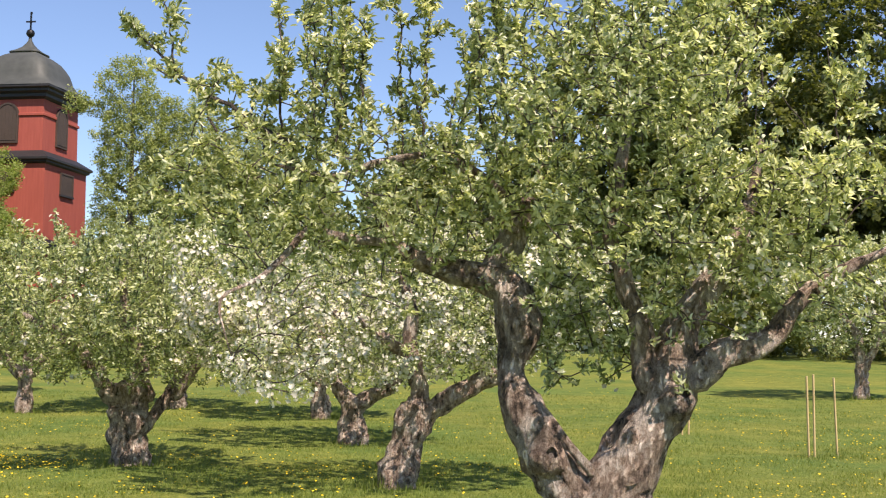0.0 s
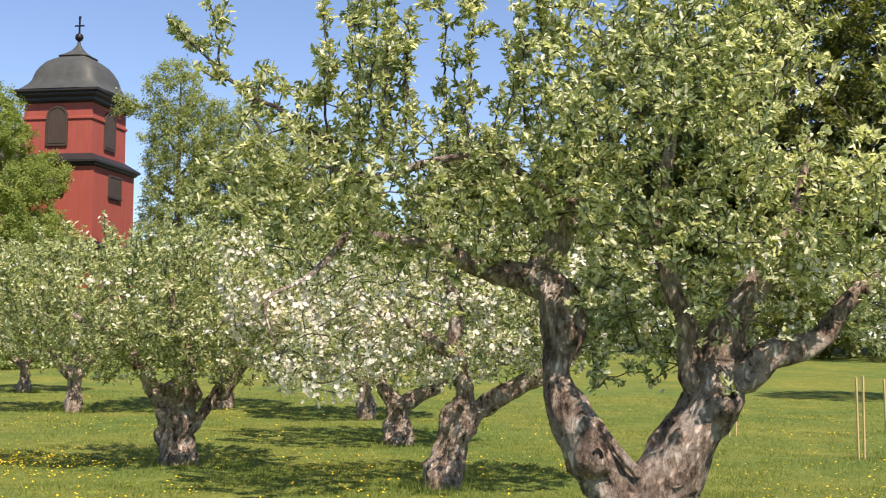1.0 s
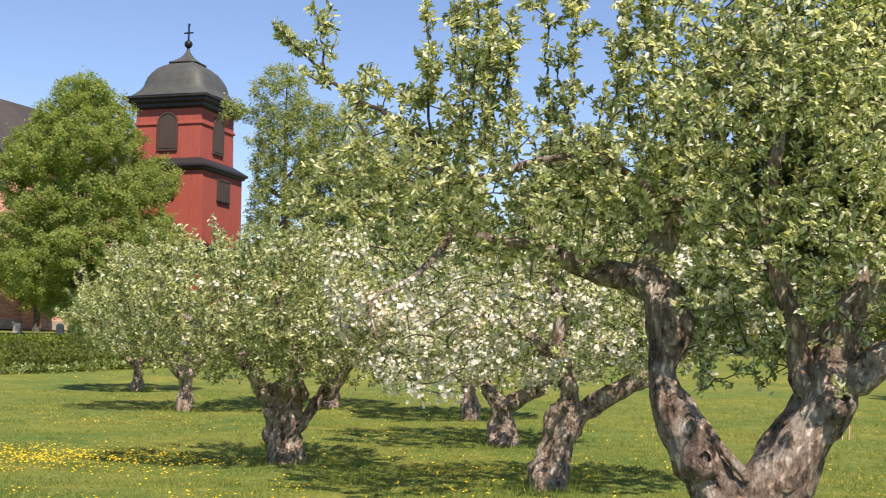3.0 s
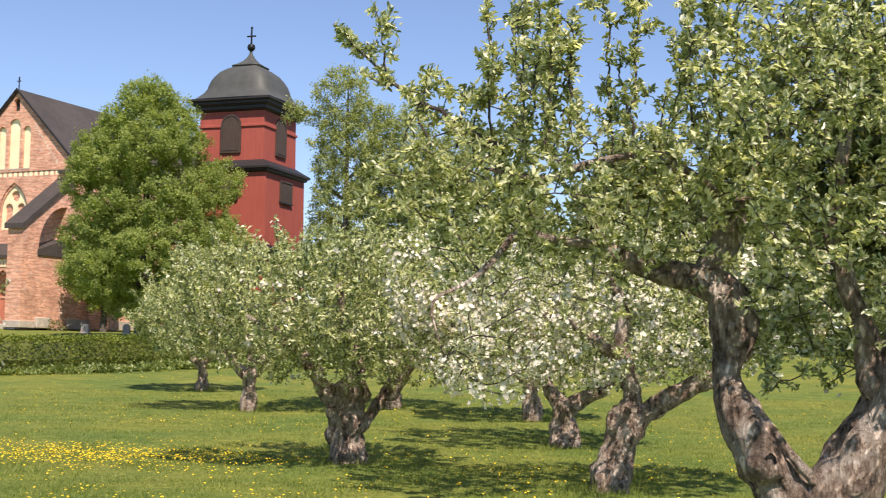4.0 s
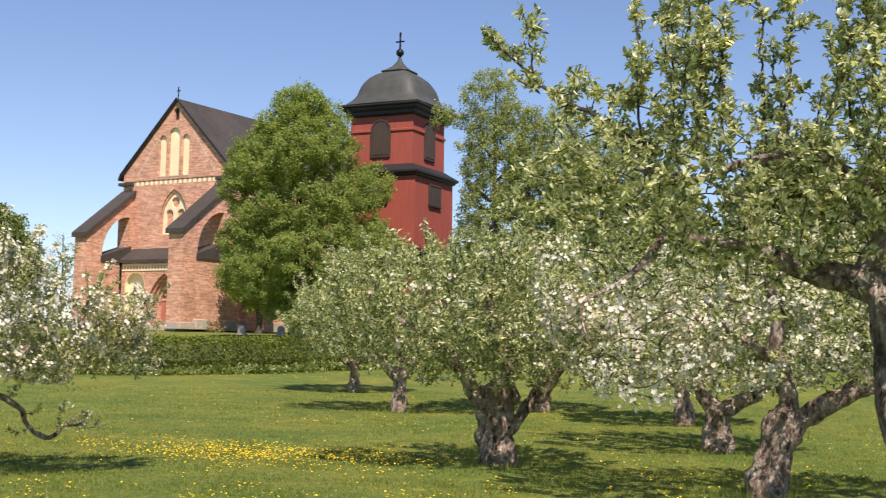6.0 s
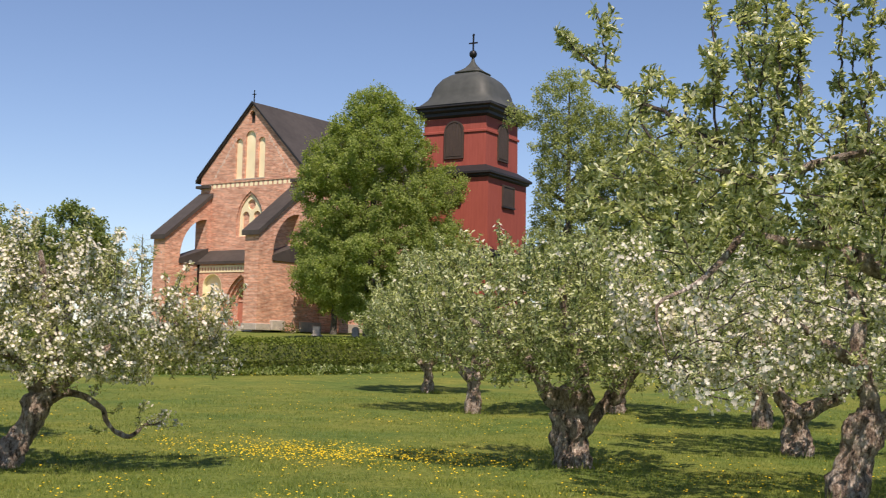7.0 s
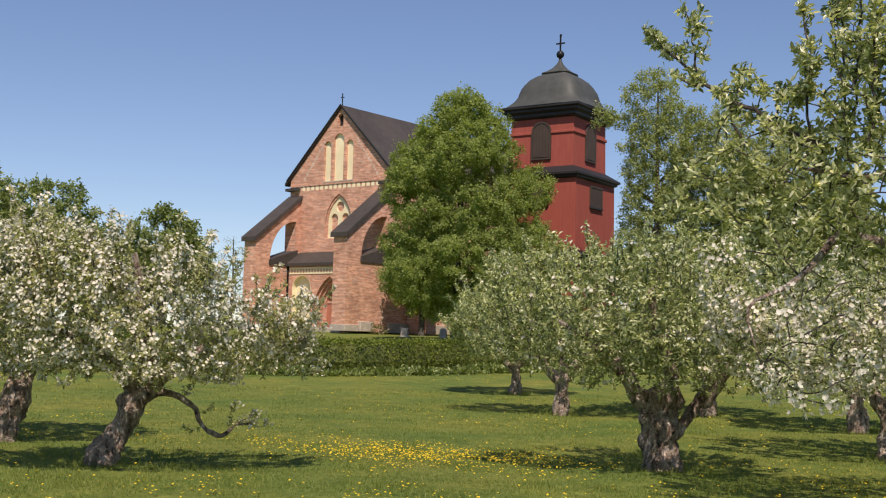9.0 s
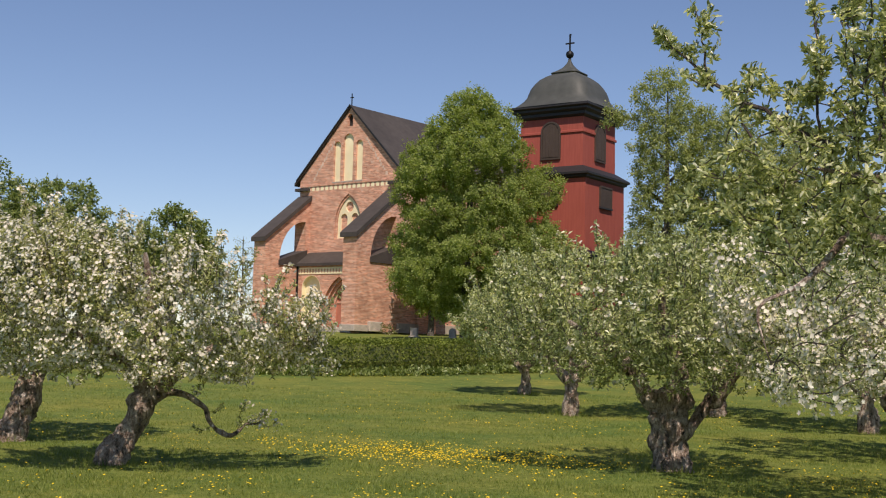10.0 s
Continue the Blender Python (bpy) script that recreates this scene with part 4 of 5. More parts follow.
apple(-9.74, 16.43, turn_to(-9.74, 16.43), "leaning apple tree in white blossom beside its neighbour", [
    [(0, 0, -0.1, 0.28), (0.05, 0, 0.2, 0.22), (0.2, 0, 0.6, 0.2), (0.32, 0, 1.0, 0.17)],
    [(0.3, 0, 0.9, 0.12), (0.6, 0, 1.5, 0.08), (1.0, 0, 2.0, 0.04)], [(0.3, 0, 1.0, 0.12), (0.0, 0, 1.5, 0.08), (-0.7, 0, 2.0, 0.04)]],
    [(0.1, 0, 2.0, 1.8, 1.5, 1.0)], 800, 95, M_APPLE_DEEP, 0.054, 1.8, spacing=0.12)

apple(18.15, 28.87, turn_to(18.15, 28.87), "slim apple tree at the far edge of the orchard", [
    [(0, 0, -0.1, 0.24), (0.0, 0, 0.4, 0.18), (0.02, 0, 1.0, 0.16)], [(0.02, 0, 0.8, 0.12), (0.5, 0, 1.7, 0.08), (0.9, 0, 2.2, 0.04)], [(0.0, 0, 0.9, 0.14), (-0.1, 0, 1.8, 0.1), (-0.8, 0, 2.6, 0.05)]],
    [(0, 0, 2.6, 2.2, 1.9, 1.4)], 480, 98, M_APPLE, 0.085, 0.08, spacing=0.14)


# large trees round the churchyard
def big_tree(name, x, y, label, height, blobs, n, seed, mat, leaf, spacing, trunk=0.35, per=5, category="tree", lift=0.3, reach=3.0, four='far', width=0.9, jitter=0.45, bough=0.30):
    rng = np.random.default_rng(seed)
    limbs = [[(0, 0, -0.2, trunk * 1.3), (0, 0, height * 0.2, trunk), (0.1, 0, height * 0.45, trunk * 0.7), (0, 0.1, height * 0.7, trunk * 0.4), (0, 0, height * 0.95, 0.04)]]
    for k in range(7):
        a = k * 2.4 + rng.uniform(-0.4, 0.4)
        z = height * (0.2 + 0.08 * k)
        L = height * (bough - 0.08 * bough * k)
        limbs.append([(0, 0, z, trunk * 0.45), (math.cos(a) * L * 0.5, math.sin(a) * L * 0.5, z + L * 0.4, trunk * 0.28), (math.cos(a) * L, math.sin(a) * L, z + L * 0.75, 0.04)])
    t = sample_blobs(blobs, n, rng, 0.75)
    if name == "willow_tree":
        t = airy(t, 0.6, -0.42, seed)
    return tree(name, place(x, y, 0, 0.1), label, limbs, t, seed, mat, leaf, spacing, per=per * 6, width=width, jitter=jitter, step=0.5, bark=M_BIGBARK, twig_bark=M_BIGBARK, four=four, gain=0.012, tip=0.01, sides=10, outer=0.8, reach=reach, lump=0.08, category=category, lift=lift, spread=1.2)


big_tree("linden_tree", -14.9, 81.6, "broad green linden tree in front of the church", 16.9,
         clumps([(2.3, 2.6, 4.0), (3.8, 4.6, 6.2), (4.8, 5.8, 6.6), (6.0, 5.4, 7.0), (7.5, 4.9, 6.7), (8.6, 5.0, 6.3), (10.4, 5.3, 6.5), (12.2, 5.6, 5.2), (13.5, 4.2, 4.3), (14.8, 2.7, 3.0), (16.3, 1.2, 1.7), (17.0, 0.5, 0.6)], 300, 202, 1.05), 3400, 201, M_LINDEN, 0.15, 0.15, per=7, jitter=0.42)
# unseen tree, added behind the big linden to cast shade on the church
big_tree("linden_tree", -20.8, 98.0, "added smaller linden tree, hidden by the big one, shading the church wall", 9.5,
         [(0, 0, 5.4, 3.0, 3.0, 3.6)], 500, 205, M_LINDEN, 0.26, 0.25, trunk=0.22, per=5)
big_tree("willow_tree", -1.6, 80.0, "tall loose pale-green tree beside the bell tower", 18.0,
         [(-0.4, 0, 16.0, 1.9, 1.7, 2.4), (0.9, 0, 12.4, 3.2, 2.6, 3.8), (0.3, 0, 8.0, 2.8, 2.6, 3.6), (3.6, 0, 10.9, 3.0, 2.6, 4.9), (-3.6, -0.3, 15.2, 0.9, 0.8, 0.6), (-2.4, -0.2, 14.9, 0.8, 0.6, 0.5)], 1800, 211, M_WILLOW, 0.15, 0.18, per=7, bough=0.15)
big_tree("willow_tree", 6.5, 82.0, "pale-green tree behind the orchard", 15.0,
         [(0, 0, 10.5, 4.2, 3.6, 4.0), (2.5, 0, 7.0, 4.0, 3.5, 3.6), (-2.5, 0, 7.5, 3.2, 3.0, 4.0)], 1400, 221, M_WILLOW, 0.15, 0.18, per=7, bough=0.2)
for x, y, h, sd in [(17, 80, 14, 231), (27, 72, 22, 232), (33, 64, 24, 233), (40, 60, 26, 234), (22, 95, 17, 235), (44, 50, 22, 236), (12, 98, 13, 237), (35, 75, 20, 238), (50, 62, 24, 239)]:
    big_tree("maple_tree", x, y, "tall dark-green tree at the orchard's far edge", h,
             [(0, 0, h * 0.55, h * 0.26, h * 0.26, h * 0.36), (h * 0.1, 0, h * 0.38, h * 0.25, h * 0.22, h * 0.24), (-h * 0.12, 0, h * 0.36, h * 0.22, h * 0.22, h * 0.24), (0, 0, h * 0.82, h * 0.15, h * 0.15, h * 0.18)], 1300, sd, M_DARKTREE, 0.32, 0.28, per=4)
for x, y, h, sd, w in [(-54.8, 98, 13.4, 241, 1.3), (-61.5, 95.5, 14.9, 242, 1.3), (-45.5, 102.5, 11.4, 243, 0.95), (-51, 108, 8.6, 244, 0.9), (-70, 98, 14, 245, 1.0)]:
    big_tree("oak_tree", x, y, "distant dark-green tree on the horizon", h,
             [(0, 0, h * 0.6, h * 0.3 * w, h * 0.3, h * 0.36), (h * 0.15, 0, h * 0.5, h * 0.25 * w, h * 0.22, h * 0.26), (-h * 0.15, 0, h * 0.48, h * 0.25 * w, h * 0.22, h * 0.26)], 600, sd, M_OAK, 0.3, 0.36, per=4)
big_tree("ash_tree", -39.8, 104.7, "almost bare greyish tree beside the church", 8.4,
         [(0, 0, 5.5, 1.6, 1.6, 2.8)], 420, 246, M_WILLOW, 0.12, 1.2, trunk=0.15, per=1)


# shrubs under the far trees
def shrub(x, y, h, seed, label="dense dark-green shrub below the far trees", group="shrubs at the orchard's edge", leaf=0.24):
    rng = np.random.default_rng(seed)
    limbs = [[(0, 0, -0.1, 0.08), (0.1, 0, h * 0.4, 0.05), (0.1, 0, h * 0.8, 0.02)], [(0, 0, 0, 0.06), (0.6, 0.2, h * 0.4, 0.04), (1.0, 0.3, h * 0.7, 0.02)], [(0, 0, 0, 0.06), (-0.7, 0.1, h * 0.4, 0.04), (-1.1, 0.1, h * 0.6, 0.02)]]
    t = sample_blobs([(0, 0, h * 0.5, h * 0.75, h * 0.6, h * 0.5), (h * 0.4, 0, h * 0.4, h * 0.5, h * 0.5, h * 0.4)], 260, rng)
    tree("shrub", place(x, y), label, limbs, t, seed, M_DARKTREE, leaf, 0.25, per=16, width=0.9, jitter=leaf * 1.6, step=0.4, four='far', sides=6, lump=0.05, group=group, category="shrub")


for i, (x, y) in enumerate([(5, 78), (9.5, 76), (14, 74), (18, 71), (22, 68), (26, 63), (27.4, 56.4), (29.5, 58), (33, 53), (36, 47), (38.5, 42)]):
    shrub(x, y, 4.8 + (i * 7 % 5) * 0.4, 300 + i)


shrub(-32.9, 103.0, 1.0, 320, "small round green bush beside the church portal", "bushes by the church", 0.1)
# added bush: its dark leaves stand in for the shadow at the wall
shrub(-24.2, 97.2, 0.9, 321, "dark-green bush standing in for shadow at the church wall's foot", "bushes by the church", 0.14)


# ---- hedge ----
def build_hedge():
    rng = np.random.default_rng(7)
    line = smooth_line([(-30, 33, 0, 0), (-20, 36.3, 0, 0), (-11.5, 39, 0, 0), (-6.5, 45, 0, 0), (2, 50, 0, 0), (12, 52, 0, 0)], 0.3)[:, :2]
    ob = thing("hedge", Matrix(), "clipped green hedge along the churchyard", "hedge")
    t = unit(np.gradient(line, axis=0))
    nrm = np.stack([-t[:, 1], t[:, 0]], 1)
    prof = [(-0.5, 0), (-0.62, 0.5), (-0.5, 1.08), (-0.2, 1.2), (0.2, 1.2), (0.5, 1.08), (0.6, 0.5), (0.5, 0)]
    verts, faces = [], []
    for p, n in zip(line, nrm):
        g = ground_z(*p)
        for o, z in prof:
            verts.append((p[0] + n[0] * o * 0.85, p[1] + n[1] * o * 0.85, g + z * 0.86))
    k = len(prof)
    for i in range(len(line) - 1):
        for j in range(k - 1):
            faces.append((i * k + j, i * k + j + 1, (i + 1) * k + j + 1, (i + 1) * k + j))
    attach("core", mesh_from("core", verts, faces, M_DARKTREE), ob)
    n = 70000
    i = rng.integers(0, len(line), n)
    j = rng.uniform(0, k - 1, n)
    pr = np.array(prof)
    o = np.interp(j, np.arange(k), pr[:, 0])
    z = np.interp(j, np.arange(k), pr[:, 1])
    xy = line[i] + t[i] * rng.uniform(-0.15, 0.15, (n, 1)) + nrm[i] * (o * rng.uniform(0.85, 1.08, n))[:, None]
    g = np.interp(np.hypot(xy[:, 0], xy[:, 1]), GR, GZ)
    pos = np.stack([xy[:, 0], xy[:, 1], g + z * rng.uniform(0.85, 0.99, n)], 1)
    d = unit(rng.normal(size=(n, 3)) + np.array([0, 0, 0.4]))
    v, f = leaves(pos, d, 0.085 * rng.uniform(0.6, 1.3, n), 0.6, rng, four=False)
    attach("leaves", mesh_from("leaves", v, f, M_HEDGE), ob, kind="stuff")

    # rank weeds along its foot
    n = 14000
    i = rng.integers(0, len(line), n)
    xy = line[i] + t[i] * rng.uniform(-0.15, 0.15, (n, 1)) - nrm[i] * (0.55 + np.abs(rng.normal(size=n)) * 0.38)[:, None]
    g = np.interp(np.hypot(xy[:, 0], xy[:, 1]), GR, GZ)
    hgt = np.array([0.22 + 0.2 * noise.noise((p[0] * 0.8, p[1] * 0.8, 2)) for p in xy])
    pos = np.stack([xy[:, 0], xy[:, 1], g + np.clip(hgt, 0.03, 0.4) * rng.uniform(0, 1, n)], 1)
    v, f = leaves(pos, unit(rng.normal(size=(n, 3)) + np.array([0, 0, 0.8])), 0.15 * rng.uniform(0.6, 1.3, n), 0.5, rng, four=False)
    tagged(new("weeds", mesh_from("weeds", v, f, M_OAK)), "pale green weeds growing along the foot of the hedge", "weeds", kind="stuff")


build_hedge()


# ---- church ----
def build_church():
    ch = thing("church", pose(-29.8, 103.9, 2.82, 0, 0, -27), "tall gothic brick church with stepped buttresses and dark roof", "church")
    W, EV, AP = 6.1, 13.78, 19.98
    outline = [(-W, 0), (W, 0), (W, EV), (0, AP), (-W, EV)]
    panels = [arch(-1.98, -1.16, 13.4, 17.05), arch(-0.84, 0.36, 13.4, 17.65), arch(0.68, 1.5, 13.4, 17.0)]
    slit = arch(-0.45, 0.2, 18.3, 19.4)
    window = arch(-1.6, 1.5, 8.2, 12.25, "pointed")
    part("facade", wall_with_holes(outline, panels + [slit, window], 0, 0.45), M_BRICK, ch)
    for p in panels:
        part("blind_panel", prism(p, 0.2, 0.44), M_CREAM, ch, "cream plastered blind lancet")
        xs = [q[0] for q in p]
        part("sill", boxes((min(xs) - 0.1, max(xs) + 0.1, -0.06, 0.2, 13.3, 13.4)), M_STONE, ch)
    part("slit_window", prism(slit, 0.3, 0.42), M_DARKIN, ch, "narrow dark opening under the gable top")
    # tracery window
    tr = arch(-1.42, 1.32, 8.3, 12.02, "pointed")
    c1, c2 = arch(-1.1, -0.3, 8.4, 10.5), arch(0.2, 1.0, 8.4, 10.5)
    ring = [(-0.05 + 0.46 * math.cos(a), 11.1 + 0.46 * math.sin(a)) for a in np.linspace(0, 2 * math.pi, 20, endpoint=False)]
    w = part("tracery_window", wall_with_holes(tr, [c1, c2, ring], 0.24, 0.4), M_CREAM, ch, "cream tracery with two lancets and a roundel")
    part("blind_back", boxes((-1.45, 1.35, 0.405, 0.43, 8.3, 11.9)), M_BRICK, w)
    rim = arch(-1.58, 1.48, 8.22, 12.23, "pointed")
    part("brick_rim", wall_with_holes(rim, [tr], 0.12, 0.3), M_BRICK, w)
    # corbel frieze: little arches
    part("frieze_band", boxes((-W, W, -0.07, 0.0, 13.12, 13.26)), M_BRICK, ch)
    bm = prism(arch(0, 0.36, 12.72, 13.1), -0.012, 0.0)
    first = part("frieze_arch", bm, M_CREAM, ch)
    first.location.x = -W + 0.4
    for i in range(1, 21):
        o = first.copy()
        scene.collection.objects.link(o)
        o.location.x = -W + 0.4 + i * 0.555
    # ragged limewashed toothing of an older, steeper gable
    trng = random.Random(4)
    for sx in (-1, 1):
        for i in range(13):
            x = sx * (1.95 + i * 0.2) + trng.uniform(-0.06, 0.06)
            zz = 17.1 - i * 0.26
            hw = trng.uniform(0.06, 0.13)
            part("toothing", boxes((x - hw, x + hw, -0.02, 0.0, zz - trng.uniform(0.18, 0.36), zz), bevel=0.008), M_LIME, ch)
    for i in range(16):
        zz = 0.9 + i * 0.27
        y0 = -0.75 - trng.uniform(0, 0.45)
        part("toothing", boxes((6.1, 6.12, y0, y0 + trng.uniform(0.12, 0.5), zz, zz + trng.uniform(0.07, 0.2)), bevel=0.006), M_LIME, ch)
    # nave
    L = 34.0
    part("side_wall", boxes((W - 0.9, W, 0.45, L, 0, EV)), M_BRICK, ch)
    part("side_wall", boxes((-W, -W + 0.9, 0.45, L, 0, EV)), M_BRICK, ch)
    part("end_wall", prism(outline, L, L + 0.6), M_BRICK, ch)
    for s in (-1, 1):
        th = 0.14
        part("roof_slope", prism([(0, AP + 0.02), (0, AP + th + 0.05), (s * (W + 0.55), EV - 0.25), (s * (W + 0.55), EV - 0.52)], -0.22, L + 0.8), M_ROOF, ch, "dark sheet-metal roof slope")
    part("verge", prism([(-W - 0.3, EV - 0.16), (-W - 0.3, EV + 0.02), (0, AP + 0.26), (W + 0.3, EV + 0.05), (W + 0.3, EV - 0.2), (0, AP + 0.12)], -0.3, -0.225), M_TARBLACK, ch)
    for s in (-1, 1):
        part("shoulder", prism([(s * (W + 0.35), 12.75), (s * (W - 1.3), 12.75), (s * (W - 1.3), 13.0), (s * (W + 0.35), 13.0)], -0.35, 0.3), M_ROOF, ch)
    cr = part("gable_cross", boxes((-0.04, 0.04, -0.03, 0.03, AP + 0.15, AP + 1.25), (-0.22, 0.22, -0.025, 0.025, AP + 0.85, AP + 0.92)), M_IRON, ch)
    # buttresses that reach forward with an open arch below a sloping cap
    for x0, x1 in ((-6.1, -4.7), (4.6, 6.1)):
        D = 5.4
        prof = [(0, 0), (-D, 0), (-D, 7.95), (0, 12.0)]
        # the opening is a half arch: upright at the wall, curved in front
        op = [(-0.5, 6.15), (-0.5, 9.85)] + [(-0.5 - 3.15 * math.sin(a), 6.15 + 3.7 * math.cos(a)) for a in np.linspace(0.12, math.pi / 2, 9)]
        bm = wall_with_holes(prof, [op], 0, 1)
        for v in bm.verts:
            v.co = Vector((x0 + (x1 - x0) * v.co.y, v.co.x, v.co.z))
        b = part("buttress", bm, M_BRICK, ch)
        cap = prism_x([(-D - 0.25, 7.7), (-D - 0.25, 8.1), (0, 12.3), (0, 11.9)], x0 - 0.18, x1 + 0.18)
        part("cap", cap, M_ROOF, b, "dark sloping sheet-metal cap")
        part("opening_sill", prism_x([(-3.75, 5.75), (-3.75, 6.2), (-0.3, 7.3), (-0.3, 5.75)], x0 - 0.1, x1 + 0.1), M_ROOF, b)
        part("plinth", boxes((x0 - 0.1, x1 + 0.1, -D - 0.12, -D + 1.6, 0, 0.55), bevel=0.03), M_STONE, b)
        part("plinth_block", boxes((x1 - 0.4, x1 + 0.28, -D + 1.62, -D + 3.2, 0, 0.85), bevel=0.05), M_STONE, b, "grey stone block at the buttress foot")
    # porch between the buttresses
    X0, X1, D = -4.7, 4.6, 1.3
    niche_l, niche_r = arch(-4.15, -1.85, 0.5, 4.95), arch(2.45, 4.5, 0.5, 4.95)
    portal = arch(-1.5, 2.25, 0.35, 4.8, "pointed")
    pw = part("porch_wall", wall_with_holes([(X0, 0), (X1, 0), (X1, 6.0), (X0, 6.0)], [niche_l, niche_r, portal], -D, -0.02), M_BRICK, ch)
    for n in (niche_l, niche_r):
        xa, xb = n[0][0], n[1][0]
        part("niche_lining", wall_with_holes(n, [arch(xa + 0.04, xb - 0.04, 0.54, 4.91)], -D + 0.004, -0.85), M_CREAM, pw, "cream plastered niche side")
        part("niche_back", prism(n, -0.85, -0.03), M_CREAM, pw, "cream plastered niche")
    p = [portal]
    for k in range(1, 4):
        g = 0.22 * k
        p.append(arch(-1.5 + g, 2.25 - g, 0.35, 4.8 - g * 1.25, "pointed"))
        part("portal_step", wall_with_holes(p[k - 1], [p[k]], -D + 0.28 * k, -0.03), M_BRICK, pw)
    door = part("portal_door", prism(p[3], -0.22, -0.04), M_DOOR, pw, "red-brown plank church door")
    part("door_rail", boxes((-0.83, 1.58, -0.28, -0.22, 2.5, 2.7)), M_BRICK, door)
    part("porch_frieze", boxes((X0, X1, -D - 0.06, -D, 5.05, 5.65)), M_CREAM, pw, "pale frieze of small arches")
    tooth = part("frieze_tooth", prism(arch(0, 0.13, 5.2, 5.5), -D - 0.09, -D - 0.06), M_BRICK, pw)
    tooth.location.x = X0 + 0.12
    for i in range(1, 26):
        o = tooth.copy()
        scene.collection.objects.link(o)
        o.location.x = X0 + 0.12 + i * 0.355
    part("porch_roof", prism_x([(-D - 0.35, 5.75), (-D - 0.35, 6.0), (0, 7.1), (0, 6.0)], X0, X1), M_ROOF, ch, "dark lean-to sheet roof")
    part("downpipe", boxes((-4.68, -4.56, -D - 0.2, -D - 0.06, 0.3, 5.8)), M_IRON, ch)
    part("lantern", boxes((-4.68, -4.4, -D - 0.5, -D - 0.2, 2.6, 3.1), bevel=0.04), M_IRON, ch)
    part("steps", boxes((-2.4, 3.0, -D - 1.2, -D, -0.1, 0.2), (-2.0, 2.6, -D - 0.8, -D, 0.2, 0.36)), M_STONE, ch)
    part("plinth", boxes((W, W + 0.25, -0.1, L, 0, 0.8)), M_STONE, ch)
    # side buttresses and windows along the nave
    for i in range(5):
        y = 2.5 + i * 7
        part("side_buttress", prism([(W, 0), (W + 2.2, 0), (W + 2.0, 7.5), (W, 10.0)], y, y + 1.3), M_BRICK, ch)
    return ch


build_church()


# ---- bell tower ----
def square_ring(bm, half, z, cut=0.0):
    c = half - cut
    pts = [(c, -half), (half, -c), (half, c), (c, half), (-c, half), (-half, c), (-half, -c), (-c, -half)] if cut else [(half, -half), (half, half), (-half, half), (-half, -half)]
    return [bm.verts.new((x, y, z)) for x, y in pts]


def stack(levels, cut=0.0, cap=True):
    bm = bmesh.new()
    prev = None
    for half, z in levels:
        r = square_ring(bm, half, z, min(cut, half * 0.4))
        if prev:
            for i in range(len(r)):
                bm.faces.new((prev[i], prev[(i + 1) % len(r)], r[(i + 1) % len(r)], r[i]))
        elif cap:
            bm.faces.new(r[::-1])
        prev = r
    if cap:
        bm.faces.new(prev)
    return bm


def rounded_stack(levels, n=48, power=7.0):
    """Like stack, with softly rounded corners."""
    bm = bmesh.new()
    prev = None
    for half, z in levels:
        ring = []
        for a in np.linspace(0, 2 * math.pi, n, endpoint=False):
            r = half / (abs(math.cos(a)) ** power + abs(math.sin(a)) ** power) ** (1 / power)
            ring.append(bm.verts.new((r * math.cos(a), r * math.sin(a), z)))
        if prev:
            for i in range(n):
                bm.faces.new((prev[i], prev[(i + 1) % n], ring[(i + 1) % n], ring[i]))
        prev = ring
    bm.faces.new(prev)
    for f in bm.faces:
        f.smooth = True
    return bm


